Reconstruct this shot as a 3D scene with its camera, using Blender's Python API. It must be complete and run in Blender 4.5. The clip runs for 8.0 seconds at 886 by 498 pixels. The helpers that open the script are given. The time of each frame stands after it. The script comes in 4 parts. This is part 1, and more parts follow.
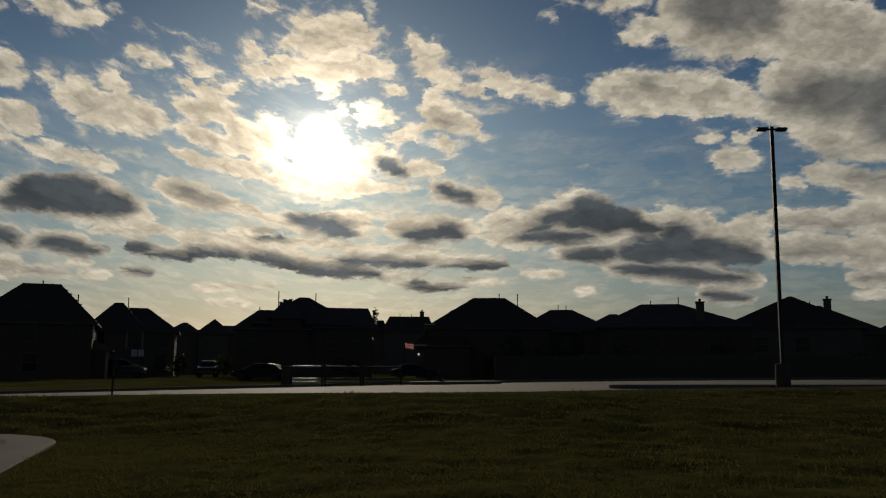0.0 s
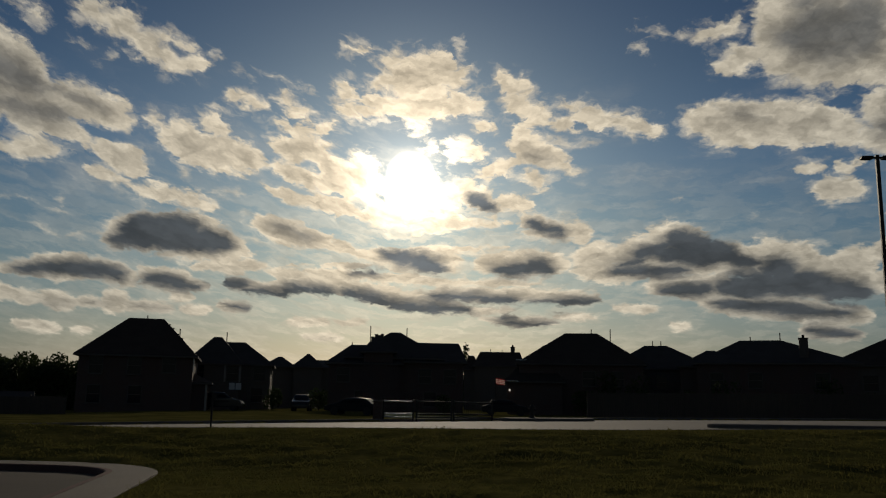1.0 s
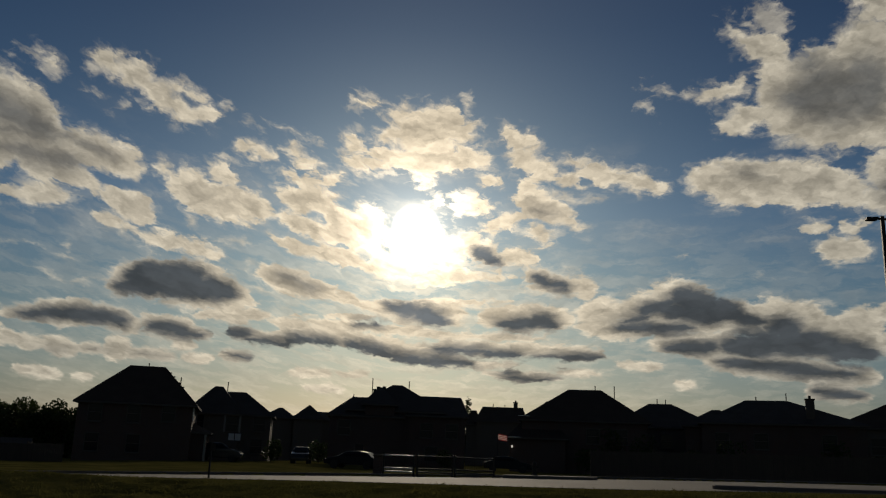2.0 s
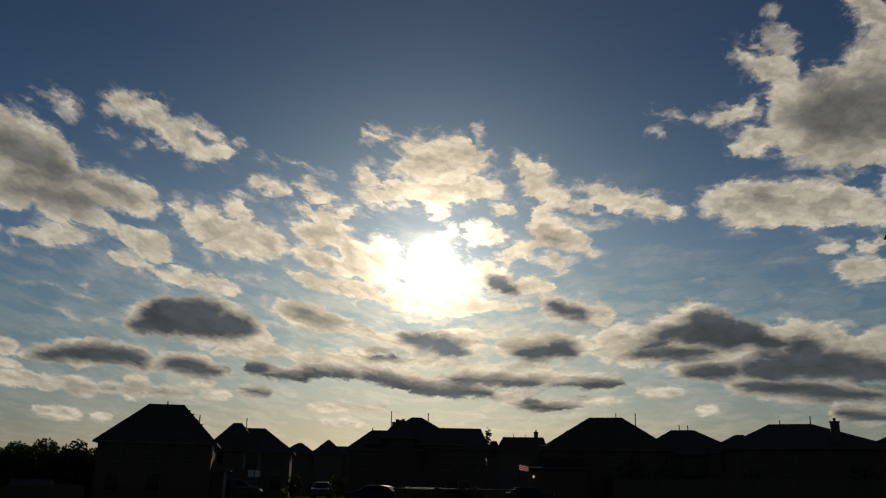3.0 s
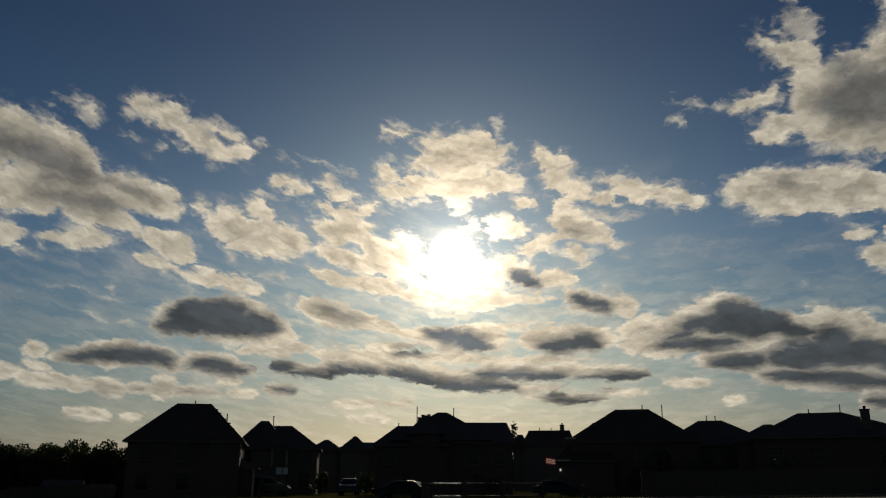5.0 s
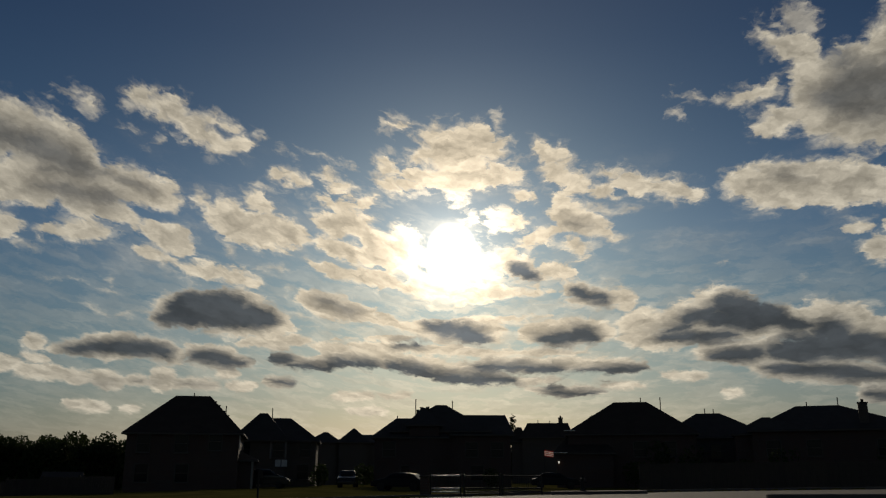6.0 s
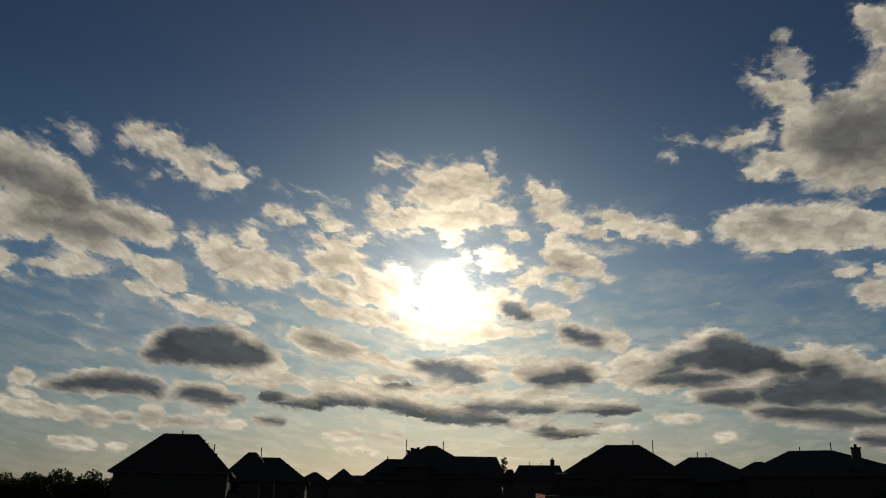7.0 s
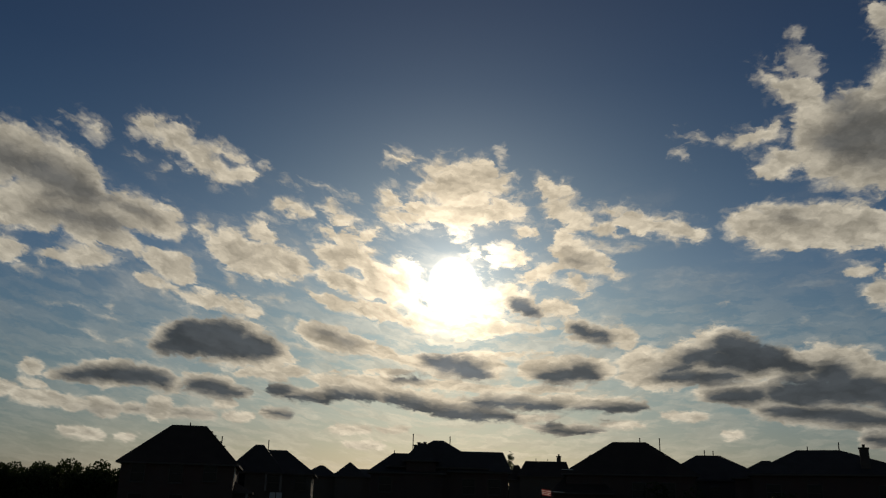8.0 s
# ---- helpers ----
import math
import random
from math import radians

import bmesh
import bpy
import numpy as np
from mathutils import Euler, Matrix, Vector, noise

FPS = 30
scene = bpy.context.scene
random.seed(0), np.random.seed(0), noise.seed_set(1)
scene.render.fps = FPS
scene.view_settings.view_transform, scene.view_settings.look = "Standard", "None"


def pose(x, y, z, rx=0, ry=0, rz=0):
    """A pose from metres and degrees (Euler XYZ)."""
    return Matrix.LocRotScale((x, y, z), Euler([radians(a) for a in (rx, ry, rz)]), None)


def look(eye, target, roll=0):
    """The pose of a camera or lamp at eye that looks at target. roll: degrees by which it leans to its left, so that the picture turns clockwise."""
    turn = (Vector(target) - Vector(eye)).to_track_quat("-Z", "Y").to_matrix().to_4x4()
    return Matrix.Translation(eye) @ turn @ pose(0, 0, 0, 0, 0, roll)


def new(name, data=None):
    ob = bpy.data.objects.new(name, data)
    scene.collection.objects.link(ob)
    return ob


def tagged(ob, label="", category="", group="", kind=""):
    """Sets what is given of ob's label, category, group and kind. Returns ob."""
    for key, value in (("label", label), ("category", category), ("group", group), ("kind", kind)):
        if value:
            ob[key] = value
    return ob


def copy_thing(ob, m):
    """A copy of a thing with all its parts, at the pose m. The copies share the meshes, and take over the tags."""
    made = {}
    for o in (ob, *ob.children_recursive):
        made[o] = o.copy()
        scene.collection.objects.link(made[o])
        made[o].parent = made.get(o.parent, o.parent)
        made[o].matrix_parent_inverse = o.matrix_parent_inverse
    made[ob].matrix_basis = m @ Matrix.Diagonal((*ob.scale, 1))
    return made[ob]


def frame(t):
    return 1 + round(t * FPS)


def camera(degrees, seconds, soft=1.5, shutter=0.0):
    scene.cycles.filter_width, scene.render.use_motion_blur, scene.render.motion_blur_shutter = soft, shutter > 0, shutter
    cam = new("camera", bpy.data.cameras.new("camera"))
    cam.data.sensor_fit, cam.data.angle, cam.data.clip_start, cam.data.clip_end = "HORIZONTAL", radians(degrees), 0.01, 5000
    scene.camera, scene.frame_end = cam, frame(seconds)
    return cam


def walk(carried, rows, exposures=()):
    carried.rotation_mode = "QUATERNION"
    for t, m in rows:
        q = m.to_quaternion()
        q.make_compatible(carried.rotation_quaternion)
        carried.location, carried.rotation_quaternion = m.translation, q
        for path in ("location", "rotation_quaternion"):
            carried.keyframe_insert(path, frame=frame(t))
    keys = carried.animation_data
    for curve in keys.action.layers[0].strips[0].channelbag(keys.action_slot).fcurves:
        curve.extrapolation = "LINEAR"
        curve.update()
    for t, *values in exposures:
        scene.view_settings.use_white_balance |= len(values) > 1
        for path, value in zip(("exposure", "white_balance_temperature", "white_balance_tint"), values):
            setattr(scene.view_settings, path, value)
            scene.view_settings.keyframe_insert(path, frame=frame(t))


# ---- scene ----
cam = camera(55.0, 8.0, soft=1.2)
EYE = (0.0, 0.0, 1.65)
PATH = (
    (0.0, -0.000, 7.900, -0.400),
    (0.2, 2.873, 8.571, -0.574),
    (0.5, 5.182, 9.179, -1.339),
    (1.0, 6.038, 10.182, -1.040),
    (1.5, 5.794, 12.673, -2.039),
    (1.7, 5.978, 13.166, -2.322),
    (2.8, 7.281, 15.381, -1.002),
    (3.0, 7.490, 15.741, -0.906),
    (3.5, 7.493, 15.791, -0.977),
    (4.0, 7.882, 16.387, -0.875),
    (4.5, 8.295, 16.453, -0.120),
    (5.0, 9.245, 15.389, -0.074),
    (5.2, 9.898, 14.645, -0.245),
    (6.3, 8.533, 15.302, -0.118),
    (6.5, 8.210, 15.997, -0.160),
    (7.0, 8.513, 17.543, -0.684),
    (7.5, 9.080, 17.651, -1.235),
    (8.0, 8.892, 17.207, -1.443),
)
# a hand-held turn on the spot: seconds, yaw, pitch, roll
walk(cam, [(t, pose(*EYE, 90 + pitch, roll, yaw)) for t, yaw, pitch, roll in PATH],
     exposures=((0.0, -0.3), (0.5, -0.27), (5.0, -0.27), (8.0, -0.31)))

# ---- sky: low sun behind broken cloud ----
SUN_AZ, SUN_EL = -8.58, 15.02
sun_way = Vector((math.sin(radians(SUN_AZ)) * math.cos(radians(SUN_EL)),
                  math.cos(radians(SUN_AZ)) * math.cos(radians(SUN_EL)), math.sin(radians(SUN_EL))))
sun_lamp = new("sun", bpy.data.lights.new("sun", "SUN"))
sun_lamp.data.energy, sun_lamp.data.angle, sun_lamp.data.color = 1.4, radians(2.0), (1.0, 0.86, 0.66)
sun_lamp.matrix_world = look(sun_way * 300, (0, 0, 0))

# puffs of each cloud: azimuth, elevation, half width, half height, tilt, all in degrees
LIT_BANK_WEST = (
    (-36.15, 19.97, 4.33, 1.76, -19),
    (-33.88, 17.95, 3.68, 1.45, -7),
    (-29.57, 17.71, 2.65, 1.28, -17),
    (-32.31, 16.33, 2.95, 1.11, -18),
    (-36.41, 17.52, 2.52, 1.76, 1),
    (-33.60, 14.86, 2.21, 0.76, -1),
    (-39.04, 20.12, 1.83, 1.97, 1),
    (-37.83, 14.63, 1.51, 0.83, 9),
    (-27.83, 14.93, 1.95, 1.21, -26),
    (-28.39, 13.72, 1.67, 0.50, -9),
    (-25.60, 12.98, 1.86, 0.58, -10),
    (-23.17, 12.55, 1.54, 0.62, -20),
)
LIT_STREAK_HIGH = (
    (-34.34, 22.87, 1.20, 0.38, -11),
    (-29.83, 23.33, 1.42, 0.74, -8),
    (-28.04, 22.83, 1.61, 1.01, -26),
    (-26.27, 21.93, 2.00, 0.95, -27),
    (-24.50, 21.21, 1.80, 0.84, -5),
    (-24.81, 22.38, 1.57, 0.47, -12),
    (-19.91, 19.20, 1.31, 0.45, -5),
    (-17.29, 19.67, 0.78, 0.53, -25),
    (-16.30, 19.09, 0.95, 0.45, -1),
)
LIT_FIELD_WEST = (
    (-25.57, 17.25, 1.02, 0.47, -32),
    (-24.02, 16.49, 1.47, 1.21, -14),
    (-22.29, 15.84, 2.24, 1.26, -10),
    (-20.33, 15.81, 1.96, 1.04, -20),
    (-19.02, 15.16, 1.45, 0.60, -6),
    (-21.88, 17.55, 1.27, 0.75, -32),
)
LIT_SUN_WEST = (
    (-16.30, 17.70, 1.80, 0.45, 3),
    (-17.37, 17.94, 0.70, 0.42, -20),
    (-15.01, 17.89, 1.02, 0.30, 7),
    (-16.41, 16.45, 1.94, 1.02, -6),
    (-14.82, 15.90, 2.25, 1.14, -21),
    (-13.61, 14.97, 1.95, 1.33, -7),
    (-12.15, 14.87, 1.48, 1.60, -17),
    (-15.32, 14.36, 3.09, 1.21, -12),
    (-16.91, 15.03, 1.69, 0.83, -7),
    (-13.32, 12.93, 3.48, 0.98, -6),
    (-16.60, 13.24, 1.99, 0.64, -11),
    (-10.83, 13.85, 1.63, 0.99, -28),
    (-10.01, 12.55, 2.91, 1.44, 1),
)
LIT_SUN_ABOVE = (
    (-8.44, 21.31, 3.09, 1.58, 1),
    (-7.45, 22.35, 2.45, 1.13, -5),
    (-9.49, 22.53, 1.55, 0.90, 1),
    (-12.50, 23.09, 1.22, 0.34, -10),
    (-9.42, 19.78, 3.22, 0.91, 1),
    (-6.79, 19.72, 2.82, 0.91, -3),
    (-8.39, 19.01, 1.45, 0.83, 1),
    (-13.06, 20.29, 0.93, 0.86, -46),
    (-12.49, 19.26, 1.76, 0.64, -2),
    (-4.70, 20.03, 1.52, 0.91, -19),
    (-5.52, 21.54, 1.14, 1.13, 0),
)
LIT_SUN_BELOW = (
    (-7.50, 13.93, 2.82, 1.45, -11),
    (-5.15, 14.34, 1.64, 0.76, -21),
    (-7.08, 12.04, 3.69, 1.06, 1),
    (-9.58, 11.23, 2.32, 0.60, 1),
    (-3.78, 13.58, 1.86, 0.99, -24),
    (-4.37, 12.25, 3.68, 0.83, -5),
    (-1.65, 13.50, 1.62, 0.64, -8),
    (-1.48, 11.31, 3.82, 0.49, 0),
    (-5.71, 10.17, 4.23, 0.57, 5),
    (-13.19, 10.00, 2.29, 0.56, -12),
)
LIT_SUN_EAST = (
    (-4.45, 16.92, 1.50, 0.50, -15),
    (-5.64, 16.76, 0.56, 0.57, 0),
    (-3.38, 18.40, 0.64, 0.23, 0),
    (-7.07, 16.90, 0.44, 0.27, -18),
    (-1.96, 21.28, 0.95, 0.49, -27),
    (-0.76, 21.03, 0.68, 0.45, -20),
    (-0.97, 19.99, 1.35, 0.98, -20),
    (0.20, 19.21, 1.26, 0.91, -21),
    (-0.73, 18.02, 0.85, 0.77, 38),
    (0.15, 16.65, 2.25, 1.14, -21),
    (-2.21, 15.77, 1.49, 0.65, 14),
    (1.57, 15.94, 1.54, 0.64, -21),
    (0.11, 14.91, 1.07, 0.65, -38),
)
LIT_WING_EAST = (
    (3.46, 19.35, 1.71, 0.45, -10),
    (5.25, 18.63, 3.13, 0.67, -11),
    (7.23, 18.08, 1.72, 0.40, -13),
    (1.56, 18.49, 1.33, 0.52, -2),
)
LIT_BAR_EAST = (
    (11.56, 18.27, 1.72, 1.01, 3),
    (13.32, 17.96, 2.81, 1.57, -7),
    (16.24, 17.66, 2.54, 1.47, -13),
    (18.24, 17.57, 1.97, 1.23, -20),
    (19.95, 16.88, 1.28, 1.08, -28),
)
LIT_TOWER_EAST = (
    (19.16, 22.72, 4.18, 3.11, -9),
    (16.28, 23.16, 1.89, 2.17, 12),
    (15.49, 25.81, 2.10, 0.95, -26),
    (13.58, 26.92, 1.31, 0.42, -53),
    (13.67, 21.99, 1.57, 0.96, 8),
    (12.54, 23.65, 1.89, 0.61, 7),
    (18.08, 20.71, 3.09, 1.16, -12),
    (21.90, 28.32, 2.44, 1.06, -51),
    (21.38, 24.53, 2.28, 2.63, -11),
)
LIT_FAR_EAST = (
    (24.70, 20.39, 5.03, 2.44, -16),
    (25.78, 16.56, 4.53, 2.40, -12),
    (22.71, 17.61, 1.86, 1.98, -7),
    (28.22, 15.25, 2.61, 3.14, -7),
    (22.45, 15.74, 2.40, 0.88, -24),
    (19.33, 13.37, 1.46, 0.89, -4),
    (17.79, 14.69, 0.71, 0.39, -14),
    (20.01, 14.67, 0.96, 0.39, 3),
    (25.32, 13.96, 2.77, 1.14, -22),
    (25.83, 11.62, 2.70, 0.85, -14),
    (28.11, 10.90, 2.12, 1.01, -5),
    (22.74, 11.49, 0.93, 0.35, -15),
    (29.90, 17.63, 2.70, 2.89, -9),
)
LIT_LOW_FAR_EAST = (
    (24.26, 9.15, 3.59, 0.76, -4),
    (27.10, 9.23, 2.14, 1.02, -4),
    (20.80, 9.28, 1.01, 0.43, 2),
    (23.37, 7.45, 2.91, 0.98, -3),
    (26.97, 6.99, 1.89, 1.15, -3),
    (26.88, 5.43, 1.46, 0.61, -2),
    (26.92, 4.55, 1.21, 0.30, -2),
    (29.25, 7.46, 2.05, 2.00, -4),
)
LIT_PILE_EAST = (
    (15.44, 7.58, 2.58, 0.90, -2),
    (9.11, 8.84, 2.81, 0.65, -2),
    (9.56, 10.34, 2.38, 1.45, -10),
    (7.04, 9.99, 2.24, 1.02, 10),
    (12.44, 9.34, 3.10, 1.14, -13),
    (4.22, 9.69, 1.70, 0.88, 7),
    (5.17, 8.71, 2.61, 0.73, -1),
    (15.75, 9.22, 2.71, 1.25, -7),
    (17.85, 7.89, 2.78, 1.43, -8),
    (10.94, 7.62, 3.93, 0.85, -2),
    (14.51, 6.30, 4.04, 0.76, -5),
    (18.40, 5.69, 2.28, 0.73, -2),
    (19.73, 8.13, 1.51, 1.67, -3),
    (18.43, 4.60, 1.80, 0.47, -6),
)
LIT_LENS_WEST = (
    (-24.70, 10.50, 3.47, 1.38, 4),
    (-21.79, 10.04, 2.49, 1.16, -15),
    (-22.07, 9.11, 3.17, 0.33, 3),
    (-27.25, 9.77, 1.10, 0.71, 4),
    (-30.05, 7.79, 3.35, 0.80, 2),
    (-27.35, 7.52, 1.38, 0.66, -19),
    (-33.39, 7.53, 0.62, 0.27, 5),
    (-24.41, 7.45, 1.93, 0.78, -5),
    (-22.44, 7.16, 0.93, 0.39, -7),
    (-20.38, 8.43, 2.40, 0.55, 3),
    (-16.86, 8.15, 1.56, 0.63, -3),
    (-16.20, 10.93, 2.96, 1.05, -11),
    (-13.21, 10.52, 1.30, 0.60, -18),
)
LIT_LOW_WEST = (
    (-34.41, 6.01, 1.56, 0.45, -1),
    (-32.60, 5.83, 1.20, 0.39, -1),
    (-30.62, 5.75, 1.05, 0.57, -9),
    (-28.92, 5.75, 0.79, 0.33, -2),
    (-27.23, 5.84, 0.92, 0.66, -3),
    (-25.45, 5.69, 1.70, 0.41, -3),
    (-23.32, 6.33, 0.72, 0.34, -2),
    (-22.40, 5.55, 0.96, 0.26, -2),
    (-20.00, 5.90, 1.11, 0.45, -2),
    (-31.68, 4.13, 1.35, 0.35, -8),
    (-29.10, 3.95, 0.55, 0.18, 3),
    (-34.98, 7.84, 0.68, 0.52, -11),
    (-34.69, 6.89, 0.89, 0.31, -6),
    (-36.57, 6.44, 1.24, 0.48, 5),
)
LIT_BAND_MID = (
    (-18.29, 7.35, 2.58, 0.59, -4),
    (-14.58, 7.53, 3.75, 0.67, -3),
    (-10.80, 7.15, 2.65, 0.63, -8),
    (-7.76, 6.58, 3.02, 0.67, -5),
    (-10.83, 8.20, 4.94, 0.45, -2),
    (-13.90, 8.93, 3.03, 0.34, 2),
    (-8.19, 9.45, 3.83, 0.83, -2),
    (-11.26, 9.68, 1.91, 0.45, -6),
)
LIT_LOW_MID = (
    (-0.94, 9.25, 3.47, 1.01, 0),
    (1.00, 11.74, 2.34, 0.83, -15),
    (2.87, 11.41, 1.11, 0.75, -25),
    (-3.23, 7.12, 3.95, 0.59, -2),
    (1.26, 7.03, 3.14, 0.51, -2),
    (-4.36, 7.93, 4.55, 0.30, 1),
    (-1.00, 5.45, 2.59, 0.33, -2),
    (2.68, 5.67, 1.46, 0.22, 0),
    (-15.19, 5.01, 1.48, 0.26, -1),
    (-12.41, 5.12, 0.97, 0.18, 1),
    (-14.22, 4.05, 1.33, 0.22, -2),
    (9.40, 5.14, 0.65, 0.28, -1),
    (6.49, 6.23, 1.49, 0.32, -4),
    (-3.61, 6.09, 2.25, 0.22, 1),
)
THIN_WEST = (
    (-33.35, 22.47, 1.08, 0.76, -5),
    (-30.75, 21.34, 0.91, 0.32, -13),
    (-29.15, 20.88, 0.79, 0.25, 18),
    (-30.78, 22.93, 1.06, 0.56, 0),
    (-31.65, 11.32, 1.14, 0.24, -21),
    (-30.97, 11.67, 0.23, 0.46, 17),
    (-31.64, 10.03, 0.93, 0.24, -22),
    (-29.15, 9.94, 1.61, 0.28, 9),
    (-20.95, 13.27, 1.49, 0.37, 4),
    (-23.61, 14.14, 0.51, 0.48, 5),
    (-22.07, 21.85, 0.76, 0.30, -15),
    (-20.43, 20.90, 0.84, 0.30, -19),
    (-21.39, 18.52, 1.14, 0.33, -9),
    (-33.96, 11.69, 1.42, 0.21, 2),
    (-19.73, 11.94, 0.60, 0.30, -7),
    (-18.59, 10.14, 0.64, 0.30, -17),
    (-36.12, 13.54, 1.06, 0.37, -14),
    (-16.87, 20.56, 2.36, 0.30, -15),
)
THIN_EAST = (
    (15.80, 27.72, 1.67, 1.07, -37),
    (14.73, 27.37, 0.95, 0.47, -36),
    (8.23, 24.07, 1.39, 0.39, -15),
    (7.52, 23.04, 0.85, 0.36, -14),
    (10.68, 23.61, 0.90, 0.50, -6),
    (15.69, 29.43, 0.51, 0.60, -10),
    (14.84, 11.79, 0.80, 0.21, -23),
    (9.58, 13.25, 0.64, 0.18, -3),
    (0.75, 17.31, 2.34, 0.75, -2),
    (17.45, 10.13, 1.42, 0.34, -10),
    (-5.20, 23.23, 0.57, 0.76, 18),
    (3.08, 17.24, 1.54, 0.37, -7),
    (4.33, 19.79, 0.62, 0.26, -3),
)
CORE_LENS_WEST = (
    (-24.89, 10.56, 2.55, 1.12, 4),
    (-22.34, 10.12, 2.03, 0.87, -7),
    (-26.74, 9.85, 1.38, 0.61, 8),
    (-24.28, 9.81, 3.19, 0.65, 2),
    (-31.18, 7.67, 2.00, 0.41, 4),
    (-28.88, 7.70, 2.01, 0.49, -4),
    (-27.50, 7.37, 0.69, 0.31, -17),
    (-24.57, 7.34, 1.47, 0.46, -1),
    (-23.14, 7.06, 1.13, 0.29, -3),
)
CORE_BAND_MID = (
    (-20.48, 7.37, 1.45, 0.40, -1),
    (-17.52, 6.83, 2.14, 0.37, -4),
    (-15.11, 6.96, 1.94, 0.52, -4),
    (-13.03, 6.43, 1.65, 0.37, -4),
    (-11.16, 6.63, 1.89, 0.52, -12),
    (-9.07, 6.23, 1.74, 0.44, -7),
    (-6.80, 6.05, 2.56, 0.44, 1),
    (-8.77, 9.52, 1.69, 0.45, -5),
    (-7.42, 9.09, 1.38, 0.49, -13),
    (-3.59, 13.32, 1.00, 0.38, -25),
)
CORE_LOW_MID = (
    (-1.14, 8.88, 1.74, 0.52, 4),
    (0.37, 9.06, 1.12, 0.52, -16),
    (0.81, 11.67, 1.28, 0.41, -21),
    (-4.93, 6.96, 2.19, 0.26, -1),
    (-2.29, 6.76, 1.50, 0.30, 0),
    (0.69, 6.40, 1.77, 0.40, 0),
    (2.90, 6.69, 1.54, 0.29, 2),
    (-0.63, 5.27, 1.48, 0.15, -2),
    (-1.67, 5.62, 0.60, 0.11, 0),
    (-19.09, 5.83, 1.09, 0.14, -4),
    (-11.41, 8.55, 0.84, 0.22, 2),
)
CORE_PILE_EAST = (
    (11.46, 9.98, 1.91, 0.86, -19),
    (14.65, 7.85, 2.14, 0.77, -7),
    (17.21, 7.75, 1.75, 0.68, -8),
    (6.46, 9.27, 1.09, 0.29, 9),
    (10.16, 10.39, 1.53, 0.87, -11),
    (7.94, 10.04, 1.44, 0.50, 18),
    (10.04, 9.61, 2.43, 0.65, -8),
    (12.77, 9.29, 2.08, 0.46, -9),
    (7.69, 8.70, 2.56, 0.43, -1),
    (9.96, 7.43, 1.86, 0.43, -1),
    (13.63, 7.50, 1.98, 0.70, -2),
    (15.60, 8.26, 1.23, 1.17, -46),
    (16.52, 7.20, 2.83, 0.48, -6),
    (14.83, 6.19, 3.47, 0.41, -6),
    (19.15, 6.99, 1.75, 0.80, -8),
    (17.64, 5.81, 1.91, 0.27, -2),
    (18.43, 4.60, 1.38, 0.27, -6),
)
SOFT_BANK_WEST = (
    (-35.05, 19.21, 2.93, 1.16, -16),
    (-33.09, 17.10, 2.65, 0.76, -4),
    (-36.73, 19.51, 2.53, 0.81, -12),
    (-33.77, 18.39, 2.64, 0.62, 1),
    (-30.31, 18.03, 1.59, 0.50, -12),
    (-34.73, 17.02, 1.62, 0.41, -7),
    (-38.38, 19.93, 1.54, 0.99, -10),
    (-16.36, 11.07, 1.59, 0.45, -17),
    (-30.90, 5.43, 0.83, 0.17, -1),
    (-28.45, 5.71, 0.66, 0.17, 3),
    (-24.85, 5.58, 1.18, 0.18, -1),
    (-16.06, 7.29, 1.12, 0.30, 2),
)
SOFT_EAST = (
    (19.16, 22.72, 2.74, 1.96, -9),
    (21.17, 22.89, 1.94, 1.99, -10),
    (18.03, 24.79, 1.03, 0.88, -9),
    (14.07, 18.46, 0.91, 0.21, -6),
    (0.14, 16.38, 0.85, 0.30, -21),
)
SOFT_FAR_EAST = (
    (18.56, 22.36, 2.91, 1.00, -16),
    (25.79, 16.73, 3.05, 1.54, -7),
    (28.24, 15.58, 1.84, 2.31, -8),
    (22.82, 16.56, 1.69, 0.68, -14),
    (24.63, 13.10, 1.30, 0.41, -11),
    (27.23, 11.59, 1.55, 0.40, -12),
    (27.04, 5.49, 1.27, 0.34, -2),
    (24.72, 8.77, 1.91, 0.24, -4),
    (23.67, 7.09, 1.93, 0.28, -3),
    (29.81, 16.34, 1.80, 1.94, -8),
)
GAPS_SUN = (
    (-13.00, 14.50, 0.85, 0.27, -22),
    (-10.71, 13.78, 0.77, 0.42, -42),
    (-12.08, 12.94, 0.78, 0.34, -8),
    (-7.09, 12.42, 1.24, 0.30, 11),
    (-8.25, 12.17, 0.78, 0.19, 1),
    (-9.20, 11.24, 0.85, 0.23, -4),
    (-3.98, 12.33, 1.31, 0.23, -8),
    (-1.86, 12.03, 0.84, 0.34, -15),
    (-14.02, 11.40, 1.76, 0.30, -6),
    (-11.30, 10.62, 2.31, 0.26, -2),
    (-5.13, 10.66, 3.65, 0.26, 0),
    (-12.31, 11.91, 1.00, 0.23, -18),
    (-3.98, 10.75, 1.00, 0.34, 0),
    (-4.55, 9.35, 0.38, 0.15, 0),
    (-5.74, 14.71, 0.62, 0.27, -29),
    (-15.05, 9.37, 2.64, 0.37, 2),
    (-3.21, 11.31, 2.31, 0.19, 0),
)
